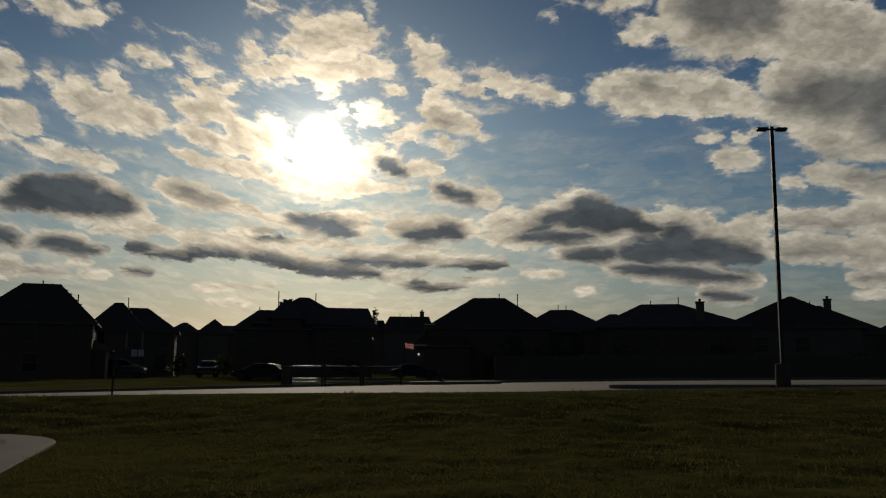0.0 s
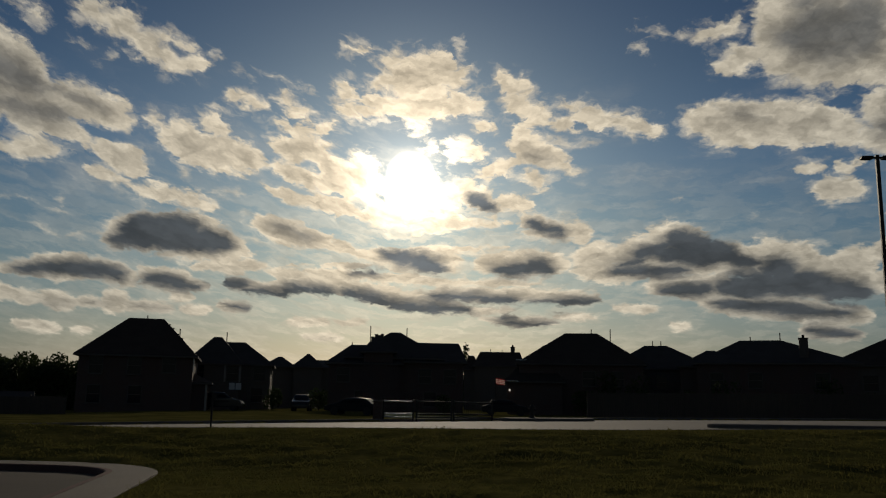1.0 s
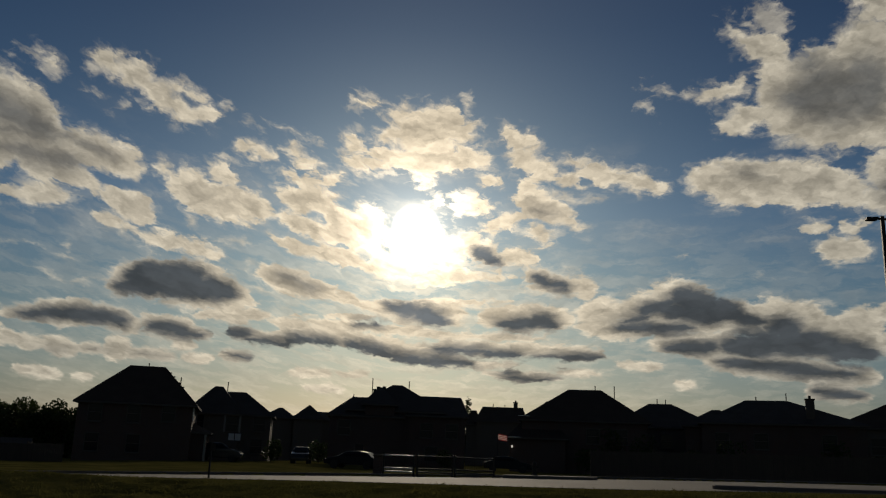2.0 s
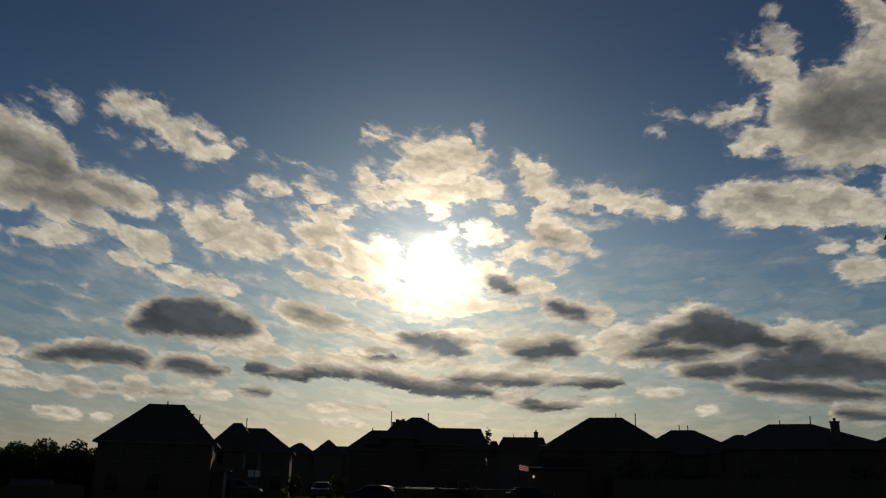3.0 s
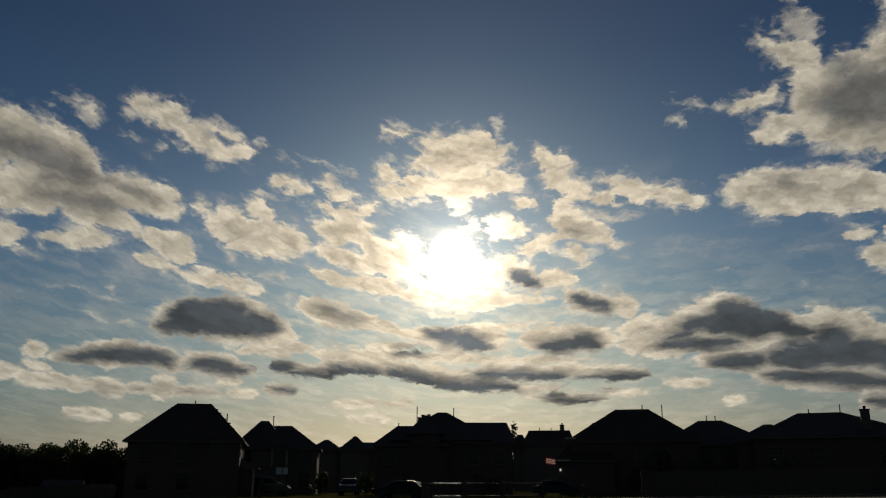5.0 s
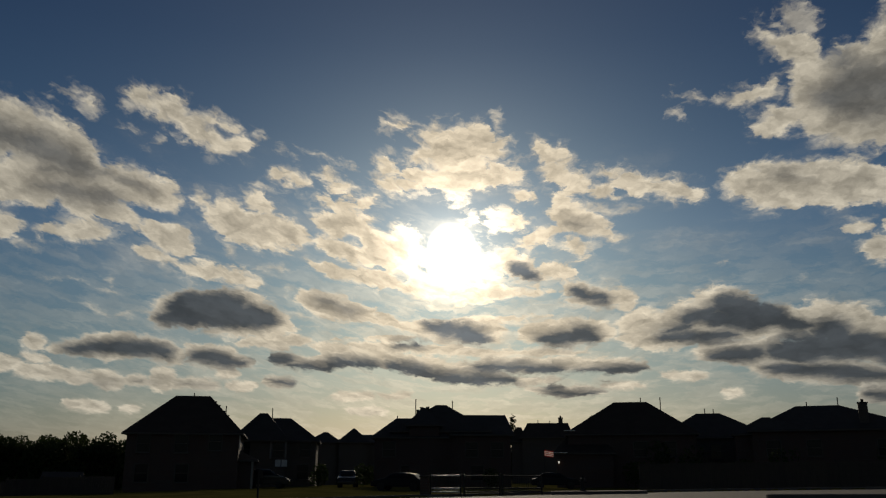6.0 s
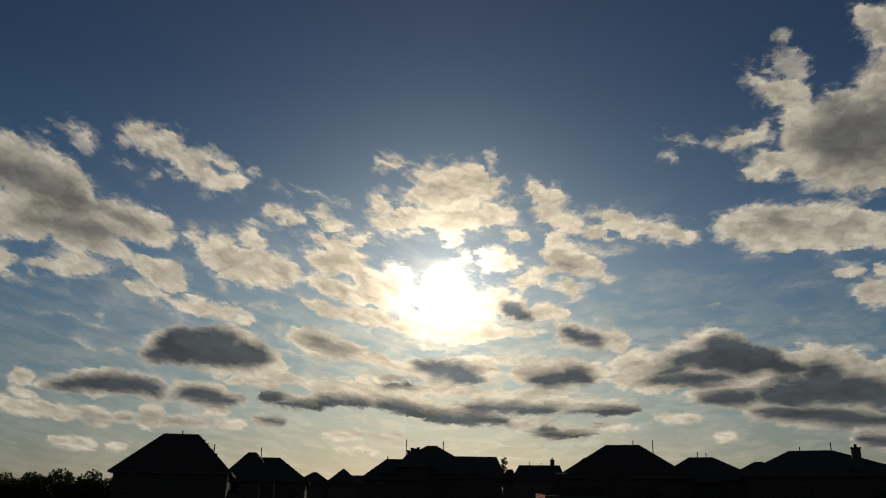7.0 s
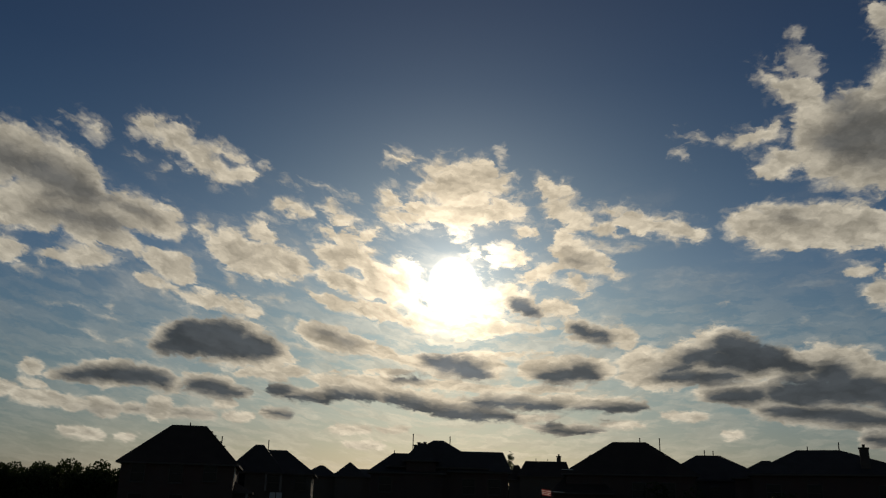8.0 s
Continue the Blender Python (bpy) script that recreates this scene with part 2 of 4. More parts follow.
GAPS_WEST = (
    (-16.45, 13.92, 1.30, 0.26, -19),
    (-14.21, 13.73, 1.01, 0.23, -15),
    (-17.33, 12.64, 1.67, 0.22, -11),
    (-15.37, 15.19, 0.77, 0.23, -21),
    (-18.02, 14.47, 0.76, 0.30, -36),
    (-13.47, 16.22, 0.55, 0.23, -17),
    (-35.42, 15.18, 1.27, 0.24, -4),
    (-31.55, 15.63, 1.15, 0.21, -18),
    (-28.50, 16.12, 1.40, 0.21, -9),
    (-31.86, 17.99, 0.68, 0.17, -12),
    (-11.32, 11.19, 1.31, 0.23, 2),
    (-18.33, 7.94, 0.81, 0.18, -2),
    (-21.59, 7.79, 0.57, 0.18, 3),
)
LIT = (LIT_BANK_WEST, LIT_STREAK_HIGH, LIT_FIELD_WEST, LIT_SUN_WEST, LIT_SUN_ABOVE, LIT_SUN_BELOW, LIT_SUN_EAST, LIT_WING_EAST, LIT_BAR_EAST, LIT_TOWER_EAST, LIT_FAR_EAST, LIT_LOW_FAR_EAST, LIT_PILE_EAST, LIT_LENS_WEST, LIT_LOW_WEST, LIT_BAND_MID, LIT_LOW_MID,)
THIN = (THIN_WEST, THIN_EAST,)
CORE = (CORE_LENS_WEST, CORE_BAND_MID, CORE_LOW_MID, CORE_PILE_EAST,)
SOFT = (SOFT_BANK_WEST, SOFT_EAST, SOFT_FAR_EAST,)
GAPS = (GAPS_SUN, GAPS_WEST,)

world = bpy.data.worlds.new("evening_sky")
scene.world = world
world.use_nodes = True
wt = world.node_tree
wt.nodes.clear()


class Net:
    """Short calls for shader nodes in one tree."""

    def __init__(self, tree):
        self.tree = tree

    def put(self, sock, value):
        if isinstance(value, bpy.types.NodeSocket):
            self.tree.links.new(value, sock)
        elif value is not None:
            sock.default_value = value

    def node(self, kind, **ins):
        n = self.tree.nodes.new(kind)
        for k, v in ins.items():
            self.put(n.inputs[k.replace("_", " ")], v)
        return n

    def math(self, op, a, b=None, c=None, clamp=False):
        n = self.tree.nodes.new("ShaderNodeMath")
        n.operation, n.use_clamp = op, clamp
        for i, v in enumerate((a, b, c)):
            self.put(n.inputs[i], v)
        return n.outputs[0]

    def vec(self, op, a, b=None, scale=None):
        n = self.tree.nodes.new("ShaderNodeVectorMath")
        n.operation = op
        self.put(n.inputs[0], a)
        if b is not None:
            self.put(n.inputs[1], b)
        if scale is not None:
            self.put(n.inputs["Scale"], scale)
        return n.outputs["Value" if op in ("LENGTH", "DOT_PRODUCT") else "Vector"]

    def smooth(self, v, lo, hi, a=0.0, b=1.0):
        n = self.tree.nodes.new("ShaderNodeMapRange")
        n.interpolation_type = "SMOOTHSTEP"
        for k, x in zip(("Value", "From Min", "From Max", "To Min", "To Max"), (v, lo, hi, a, b)):
            self.put(n.inputs[k], x)
        return n.outputs[0]

    def noise(self, vector, scale, detail=4.0, rough=0.55, colour=False):
        n = self.tree.nodes.new("ShaderNodeTexNoise")
        self.put(n.inputs["Vector"], vector)
        n.inputs["Scale"].default_value, n.inputs["Detail"].default_value = scale, detail
        n.inputs["Roughness"].default_value = rough
        return n.outputs["Color" if colour else "Fac"]

    def mix(self, fac, a, b, blend="MIX"):
        n = self.tree.nodes.new("ShaderNodeMix")
        n.data_type, n.blend_type = "RGBA", blend
        self.put(n.inputs["Factor"], fac)
        for name, v in (("A", a), ("B", b)):
            s = [i for i in n.inputs if i.name == name and i.type == "RGBA"][0]
            self.put(s, v if isinstance(v, bpy.types.NodeSocket) else (*v, 1.0))
        return [o for o in n.outputs if o.type == "RGBA"][0]

    def ramp(self, fac, stops):
        n = self.tree.nodes.new("ShaderNodeValToRGB")
        self.put(n.inputs[0], fac)
        els = n.color_ramp.elements
        while len(els) < len(stops):
            els.new(0.5)
        for e, (p, c) in zip(els, stops):
            e.position, e.color = p, (*c, 1.0)
        return n.outputs[0]


W = Net(wt)
way = W.vec("NORMALIZE", wt.nodes.new("ShaderNodeTexCoord").outputs["Generated"])
sep = wt.nodes.new("ShaderNodeSeparateXYZ")
W.put(sep.inputs[0], way)
DEG = 180 / math.pi
az = W.math("MULTIPLY", W.math("ARCTAN2", sep.outputs[0], sep.outputs[1]), DEG)
el = W.math("MULTIPLY", W.math("ARCSINE", sep.outputs[2]), DEG)
flat = wt.nodes.new("ShaderNodeCombineXYZ")
W.put(flat.inputs[0], az), W.put(flat.inputs[1], el)
flat = flat.outputs[0]
off_sun = W.math("MULTIPLY", W.math("ARCCOSINE", W.math("MINIMUM", W.vec("DOT_PRODUCT", way, tuple(sun_way)), 1.0)), DEG)

# clear air: the sky model, deepened overhead, with the bright aureole round the sun
air = wt.nodes.new("ShaderNodeTexSky")
air.sky_type, air.sun_disc = "NISHITA", False
air.sun_elevation, air.sun_rotation = radians(SUN_EL), radians(SUN_AZ)
air.air_density, air.dust_density, air.ozone_density = 1.0, 0.6, 1.6
depth = W.ramp(W.math("DIVIDE", el, 60.0, clamp=True), (
    (0.0, (0.30, 0.325, 0.47)), (0.06, (0.355, 0.40, 0.46)), (0.13, (0.37, 0.475, 0.54)), (0.20, (0.345, 0.49, 0.595)), (0.27, (0.325, 0.475, 0.62)),
    (0.37, (0.25, 0.378, 0.515)), (0.47, (0.21, 0.315, 0.455)), (0.56, (0.225, 0.305, 0.43)), (1.0, (0.16, 0.21, 0.28))))
clear = W.vec("SCALE", W.mix(1.0, air.outputs[0], depth, "MULTIPLY"), scale=0.056)
clear = W.vec("SCALE", clear, scale=W.smooth(off_sun, 50.0, 130.0, 1.0, 0.75))
haze = W.math("MULTIPLY", W.math("EXPONENT", W.math("DIVIDE", off_sun, -4.4)), 0.29)
clear = W.vec("ADD", clear, W.vec("SCALE", (1.0, 0.96, 0.92), scale=haze))

# coordinates for turbulence: degrees, finer towards the horizon where the cloud deck recedes
deck = wt.nodes.new("ShaderNodeCombineXYZ")
low = W.math("MAXIMUM", W.math("ADD", el, 2.0), 1.0)
lean = W.math("MULTIPLY", W.math("MAXIMUM", W.math("MINIMUM", W.math("ADD", az, 10.0), 0.0), -40.0), 0.32)  # the western clouds trail down to the sun
W.put(deck.inputs[0], W.math("MULTIPLY", az, 0.82))
W.put(deck.inputs[1], W.math("MULTIPLY", W.math("ADD", W.math("ADD", el, lean), W.math("MULTIPLY", W.math("LOGARITHM", low, math.e), 6.0)), 1.15))
deck = deck.outputs[0]
big = W.vec("SUBTRACT", W.noise(deck, 0.30, 3.0, 0.6, True), (0.5, 0.5, 0.5))
small = W.vec("SUBTRACT", W.noise(deck, 1.0, 5.0, 0.6, True), (0.5, 0.5, 0.5))
give = W.smooth(el, 3.0, 16.0, 0.45, 1.0)
bent = W.vec("ADD", flat, W.vec("SCALE", W.vec("ADD", W.vec("MULTIPLY", big, (1.1, 0.6, 0.0)), W.vec("MULTIPLY", small, (1.3, 1.0, 0.0))), scale=give))
swept = W.vec("ADD", deck, W.vec("MULTIPLY", small, (1.6, 1.6, 0.0)))


# clouds: rounded puffs, each giving the depth below its rim in degrees, joined smoothly to the ones before it
puff = bpy.data.node_groups.new("puff", "ShaderNodeTree")
for sock, kind in (("Vector", "NodeSocketVector"), ("Before", "NodeSocketFloat"), ("Place", "NodeSocketVector"), ("Turn", "NodeSocketVector"),
                   ("Size", "NodeSocketVector"), ("Inverse", "NodeSocketVector"), ("Depth", "NodeSocketFloat")):
    puff.interface.new_socket(sock, in_out="INPUT", socket_type=kind)
puff.interface.new_socket("Total", in_out="OUTPUT", socket_type="NodeSocketFloat")
P = Net(puff)
given = puff.nodes.new("NodeGroupInput").outputs
at = puff.nodes.new("ShaderNodeMapping")
at.vector_type = "TEXTURE"
P.put(at.inputs["Vector"], P.vec("ADD", given["Vector"], P.vec("SCALE", (1.0, 1.0, 1.0), scale=P.math("MULTIPLY", given["Before"], 1e-7))))
for sock, name in (("Location", "Place"), ("Rotation", "Turn"), ("Scale", "Size")):
    P.put(at.inputs[sock], given[name])
span = P.vec("LENGTH", at.outputs[0])
slope = P.vec("LENGTH", P.vec("MULTIPLY", at.outputs[0], given["Inverse"]))
inside = P.math("DIVIDE", P.math("MULTIPLY", span, P.math("SUBTRACT", 1.0, span)), P.math("ADD", slope, 1e-4))
inside = P.math("MAXIMUM", P.math("MINIMUM", inside, given["Depth"]), -4.0)
P.put(puff.nodes.new("NodeGroupOutput").inputs["Total"], P.math("SMOOTH_MAX", given["Before"], inside, 0.12))


def puffs(groups):
    total = None
    for rows in groups:
        for a, e, w, h, tilt in rows:
            n = wt.nodes.new("ShaderNodeGroup")
            n.node_tree = puff
            for name, value in (("Vector", bent), ("Before", -4.0 if total is None else total), ("Place", (a, e, 0)), ("Turn", (0, 0, radians(tilt))),
                                ("Size", (w, h, 1)), ("Inverse", (1.0 / w, 1.0 / h, 0)), ("Depth", min(w, h))):
                W.put(n.inputs[name], value)
            total = n.outputs["Total"]
    return total


def cells(vector, scale, detail):
    n = wt.nodes.new("ShaderNodeTexVoronoi")
    n.feature, n.normalize = "SMOOTH_F1", True
    W.put(n.inputs["Vector"], vector)
    n.inputs["Scale"].default_value, n.inputs["Detail"].default_value = scale, detail
    n.inputs["Roughness"].default_value, n.inputs["Smoothness"].default_value = 0.6, 0.5
    return W.math("SUBTRACT", 1.0, n.outputs["Distance"])


fray = W.noise(swept, 0.85, 10.0, 0.64)
heads = cells(W.vec("ADD", deck, W.vec("MULTIPLY", small, (0.9, 0.9, 0.0))), 0.95, 3.0)
heads_over = cells(W.vec("ADD", W.vec("ADD", deck, W.vec("MULTIPLY", small, (0.9, 0.9, 0.0))), (0.0, 0.32, 0.0)), 0.95, 3.0)
lump = W.math("ADD", W.math("MULTIPLY", W.math("SUBTRACT", fray, 0.5), 0.95), W.math("MULTIPLY", W.math("SUBTRACT", heads, 0.62), 0.75))
# light comes from the sun's side of every billow
to_sun = W.vec("NORMALIZE", W.vec("SUBTRACT", (SUN_AZ, SUN_EL, 0.0), flat))
billow = W.noise(swept, 0.42, 4.5, 0.5)
lift = W.noise(W.vec("ADD", swept, W.vec("SCALE", to_sun, scale=0.55)), 0.42, 4.5, 0.5)
curl = W.noise(swept, 1.5, 4.0, 0.6)
curl_lift = W.noise(W.vec("ADD", swept, W.vec("SCALE", to_sun, scale=0.22)), 1.5, 4.0, 0.6)

body = puffs(LIT)
thin = W.math("SUBTRACT", puffs(THIN), 0.22)
core = puffs(CORE)
soft = puffs(SOFT)
# the rest of the sky, outside the places named above, carries scattered cloud of the same kind
aside = W.math("MAXIMUM", W.smooth(W.math("ABSOLUTE", W.math("ADD", az, 4.0)), 36.0, 44.0), W.smooth(el, 33.0, 40.0))
loose = W.math("MULTIPLY", W.math("SUBTRACT", W.noise(W.vec("MULTIPLY", way, (3.0, 3.0, 6.0)), 1.4, 5.0, 0.5), 0.62), 5.0)
body = W.math("MAXIMUM", body, W.math("SUBTRACT", loose, W.math("MULTIPLY", W.math("SUBTRACT", 1.0, aside), 6.0)))
# gaps between the billows round the sun
gaps = W.smooth(W.math("ADD", puffs(GAPS), W.math("MULTIPLY", lump, 1.7)), -0.30, 0.40)
body = W.math("SUBTRACT", body, W.math("MULTIPLY", gaps, 0.85))
reach = W.smooth(el, 3.0, 17.0, 0.72, 1.75)
close = W.math("EXPONENT", W.math("MULTIPLY", W.math("MULTIPLY", off_sun, off_sun), -0.02))
reach = W.math("MULTIPLY", reach, W.math("ADD", 1.0, W.math("MULTIPLY", close, 0.9)))
rough = W.math("MULTIPLY", lump, reach)
thick = W.math("SUBTRACT", W.math("ADD", body, rough), W.math("MULTIPLY", close, 0.12))
gauze = W.smooth(W.math("ADD", thin, W.math("MULTIPLY", rough, 1.3)), -0.2, 0.7, 0.0, 0.62)
wisps = W.smooth(W.math("ADD", body, W.math("MULTIPLY", rough, 2.2)), -0.3, 1.0, 0.0, 0.5)
wisps = W.math("MULTIPLY", wisps, W.math("MULTIPLY", W.smooth(body, -1.0, -0.2), W.smooth(el, 5.0, 14.0, 0.35, 1.0)))
cover = W.math("MAXIMUM", W.math("MAXIMUM", W.smooth(thick, -0.15, W.math("MULTIPLY", W.math("ADD", W.smooth(el, 4.0, 14.0, 0.11, 0.38), W.smooth(el, 16.0, 22.0, 0.0, 0.22)), W.smooth(billow, 0.38, 0.62, 0.5, 1.5))), wisps), gauze)
murk = W.math("ADD", W.math("MULTIPLY", lump, W.math("MULTIPLY", reach, 0.5)), W.math("MULTIPLY", W.math("SUBTRACT", W.noise(W.vec("MULTIPLY", swept, (0.5, 1.2, 1.0)), 0.9, 4.0, 0.55), 0.5), 0.5))
shade = W.smooth(W.math("ADD", core, murk), -0.58, W.smooth(el, 4.0, 10.0, 0.24, 0.42))
shade = W.math("MAXIMUM", shade, W.smooth(W.math("ADD", soft, W.math("MULTIPLY", lump, 0.8)), -0.8, 1.1, 0.0, 0.74))
relief = W.math("MULTIPLY", W.smooth(W.math("SUBTRACT", billow, lift), -0.14, 0.14, 0.82, 1.20), W.smooth(W.math("SUBTRACT", curl, curl_lift), -0.18, 0.18, 0.93, 1.07))
relief = W.math("MULTIPLY", relief, W.smooth(W.math("SUBTRACT", heads, heads_over), -0.22, 0.22, 0.86, 1.14))
near = W.math("EXPONENT", W.math("MULTIPLY", W.math("MULTIPLY", off_sun, off_sun), -0.09))
wide = W.math("EXPONENT", W.math("DIVIDE", off_sun, -15.0))
glow = W.math("ADD", W.math("ADD", 0.40, W.math("MULTIPLY", wide, 0.60)), W.math("MULTIPLY", near, 2.5))
glow = W.math("MULTIPLY", glow, W.smooth(off_sun, 40.0, 110.0, 1.0, 0.45))
lit = W.vec("SCALE", W.mix(wide, (0.93, 0.86, 0.70), (1.0, 0.80, 0.54)), scale=W.math("MULTIPLY", glow, relief))
# rims glow with the light behind them, thick middles turn grey
lit = W.vec("SCALE", lit, scale=W.smooth(W.math("ADD", body, W.math("MULTIPLY", lump, 0.6)), -0.1, W.smooth(el, 6.0, 18.0, 0.9, 1.7), 1.27, 0.86))
dark = W.vec("SCALE", W.mix(wide, (0.255, 0.285, 0.315), (0.25, 0.275, 0.30)), scale=W.math("MULTIPLY", W.math("ADD", 0.235, W.math("MULTIPLY", wide, 0.10)), W.smooth(billow, 0.3, 0.7, 0.75, 1.35)))
dark = W.vec("SCALE", dark, scale=W.math("ADD", 1.0, W.math("MULTIPLY", close, 1.6)))
cloud = W.mix(shade, lit, dark)
# a thin veil drifts across the lower sky round the sun
veil = W.smooth(W.noise(W.vec("MULTIPLY", swept, (0.45, 1.0, 1.0)), 0.75, 6.0, 0.62), 0.40, 0.57)
veil = W.math("MULTIPLY", veil, W.math("MULTIPLY", W.smooth(el, 8.0, 17.0, 0.72, 0.0), W.math("EXPONENT", W.math("DIVIDE", off_sun, -17.0))))
# faint milky streaks in the clear air
milk = W.smooth(W.noise(W.vec("MULTIPLY", swept, (0.5, 0.9, 1.0)), 0.35, 7.0, 0.6), 0.46, 0.72, 0.0, 0.22)
milk = W.math("MULTIPLY", milk, W.smooth(el, 14.0, 23.0, 1.0, 0.0))
clear = W.mix(W.math("MAXIMUM", veil, milk), clear, lit)
sky = W.mix(W.math("MULTIPLY", cover, 0.96), clear, cloud)
disc = W.math("ADD", W.smooth(off_sun, 1.1, 1.75, 3.0, 0.0),
              W.math("MULTIPLY", W.math("EXPONENT", W.math("DIVIDE", off_sun, -1.6)), 0.7))
sky = W.vec("ADD", sky, W.vec("SCALE", (1.0, 0.95, 0.82), scale=disc))
bg = W.node("ShaderNodeBackground", Color=sky, Strength=1.0)
wout = wt.nodes.new("ShaderNodeOutputWorld")
wt.links.new(bg.outputs[0], wout.inputs["Surface"])
world.cycles.sampling_method = "MANUAL"
world.cycles.sample_map_resolution = 1024


# ---- materials ----
def mat(name, base, other, rough=0.8, scale=3.0, fine=40.0, bump=0.15, metal=0.0, spec=0.4, stretch=(1, 1, 1), through_light=0.0):
    """A two-tone surface: broad stains, fine grain and a little relief."""
    m = bpy.data.materials.new(name)
    m.use_nodes = True
    t = m.node_tree
    b = t.nodes["Principled BSDF"]
    n = Net(t)
    co = n.vec("MULTIPLY", t.nodes.new("ShaderNodeTexCoord").outputs["Object"], stretch)
    broad = n.noise(co, scale, 3.0, 0.6)
    grain = n.noise(co, fine, 4.0, 0.65)
    info = t.nodes.new("ShaderNodeObjectInfo").outputs["Random"]
    f = n.math("ADD", n.math("MULTIPLY", broad, 0.7), n.math("MULTIPLY", grain, 0.5))
    f = n.smooth(n.math("ADD", f, n.math("MULTIPLY", n.math("SUBTRACT", info, 0.5), 0.12)), 0.35, 0.85)
    n.put(b.inputs["Base Color"], n.mix(f, base, other))
    n.put(b.inputs["Roughness"], n.smooth(grain, 0.2, 0.8, max(rough - 0.1, 0.02), min(rough + 0.1, 1.0)))
    b.inputs["Metallic"].default_value, b.inputs["Specular IOR Level"].default_value = metal, spec
    if bump:
        bp = n.node("ShaderNodeBump", Strength=bump, Distance=0.02, Height=f)
        n.put(b.inputs["Normal"], bp.outputs[0])
    if through_light:
        tl = n.node("ShaderNodeBsdfTranslucent", Color=n.mix(f, base, other))
        mx = t.nodes.new("ShaderNodeMixShader")
        mx.inputs[0].default_value = through_light
        t.links.new(b.outputs[0], mx.inputs[1]), t.links.new(tl.outputs[0], mx.inputs[2])
        t.links.new(mx.outputs[0], t.nodes["Material Output"].inputs["Surface"])
    return m


def brickwork(name, a, b, mortar):
    m = mat(name, a, b, 0.85, 0.6, 30.0, 0.0)
    t = m.node_tree
    n = Net(t)
    p = t.nodes["Principled BSDF"]
    br = t.nodes.new("ShaderNodeTexBrick")
    geo = t.nodes.new("ShaderNodeTexCoord").outputs["Object"]
    s = t.nodes.new("ShaderNodeSeparateXYZ")
    n.put(s.inputs[0], geo)
    c = t.nodes.new("ShaderNodeCombineXYZ")
    n.put(c.inputs[0], n.math("ADD", s.outputs[0], s.outputs[1])), n.put(c.inputs[1], s.outputs[2])
    n.put(br.inputs["Vector"], c.outputs[0])
    for k, v in (("Color1", a), ("Color2", b), ("Mortar", mortar)):
        br.inputs[k].default_value = (*v, 1)
    br.inputs["Scale"].default_value, br.inputs["Mortar Size"].default_value = 1.0, 0.01
    br.inputs["Brick Width"].default_value, br.inputs["Row Height"].default_value = 0.21, 0.075
    n.put(p.inputs["Base Color"], n.mix(n.smooth(n.noise(geo, 0.5, 4.0), 0.3, 0.8, 0.0, 0.45), br.outputs["Color"], a))
    bp = n.node("ShaderNodeBump", Strength=0.4, Distance=0.01, Height=n.math("SUBTRACT", 1.0, br.outputs["Fac"]))
    n.put(p.inputs["Normal"], bp.outputs[0])
    return m


def shingled(name, a, b):
    m = mat(name, a, b, 0.82, 0.8, 14.0, 0.3, spec=0.2)
    t = m.node_tree
    n = Net(t)
    p = t.nodes["Principled BSDF"]
    s = t.nodes.new("ShaderNodeSeparateXYZ")
    n.put(s.inputs[0], t.nodes.new("ShaderNodeTexCoord").outputs["Object"])
    row = n.math("FRACT", n.math("MULTIPLY", s.outputs[2], 9.0))
    bp = n.node("ShaderNodeBump", Strength=0.5, Distance=0.02, Height=row)
    n.put(p.inputs["Normal"], bp.outputs[0])
    return m


BRICK_RED = brickwork("red_brown_brick", (0.10, 0.05, 0.036), (0.07, 0.038, 0.029), (0.12, 0.108, 0.096))
BRICK_TAN = brickwork("tan_brick", (0.12, 0.088, 0.064), (0.092, 0.068, 0.05), (0.14, 0.125, 0.112))
SIDING = mat("painted_siding", (0.30, 0.27, 0.23), (0.24, 0.22, 0.19), 0.7, 0.7, 20)
ROOF_GREY = shingled("grey_shingles", (0.055, 0.052, 0.05), (0.035, 0.033, 0.032))
ROOF_BROWN = shingled("brown_shingles", (0.06, 0.047, 0.038), (0.038, 0.03, 0.025))
TRIM = mat("white_trim", (0.72, 0.70, 0.66), (0.62, 0.6, 0.56), 0.55, 1.0, 25, 0.05)
FRAME = mat("brown_painted_frames", (0.10, 0.08, 0.065), (0.075, 0.06, 0.05), 0.6, 1.0, 25, 0.05)
METAL_DARK = mat("dark_bronze_metal", (0.018, 0.015, 0.012), (0.028, 0.023, 0.019), 0.55, 2.0, 60, 0.05, 0.2)
GALV = mat("galvanised_steel", (0.55, 0.55, 0.55), (0.45, 0.45, 0.46), 0.22, 3.0, 60, 0.03, 0.9)
CONCRETE = mat("pale_concrete", (0.10, 0.076, 0.055), (0.075, 0.058, 0.043), 0.92, 0.6, 25, 0.25)
PEDESTAL = mat("painted_concrete", (0.085, 0.062, 0.055), (0.06, 0.046, 0.042), 0.9, 1.5, 25, 0.2)
KERB_C = mat("kerb_concrete", (0.15, 0.125, 0.108), (0.11, 0.094, 0.082), 0.85, 0.8, 25, 0.2)
ASPHALT = mat("worn_concrete_paving", (0.17, 0.148, 0.12), (0.125, 0.108, 0.088), 0.82, 0.25, 30, 0.12, spec=0.25)
BAY = mat("dull_bay_paving", (0.078, 0.064, 0.051), (0.056, 0.046, 0.038), 0.97, 0.4, 30, 0.12, spec=0.1)
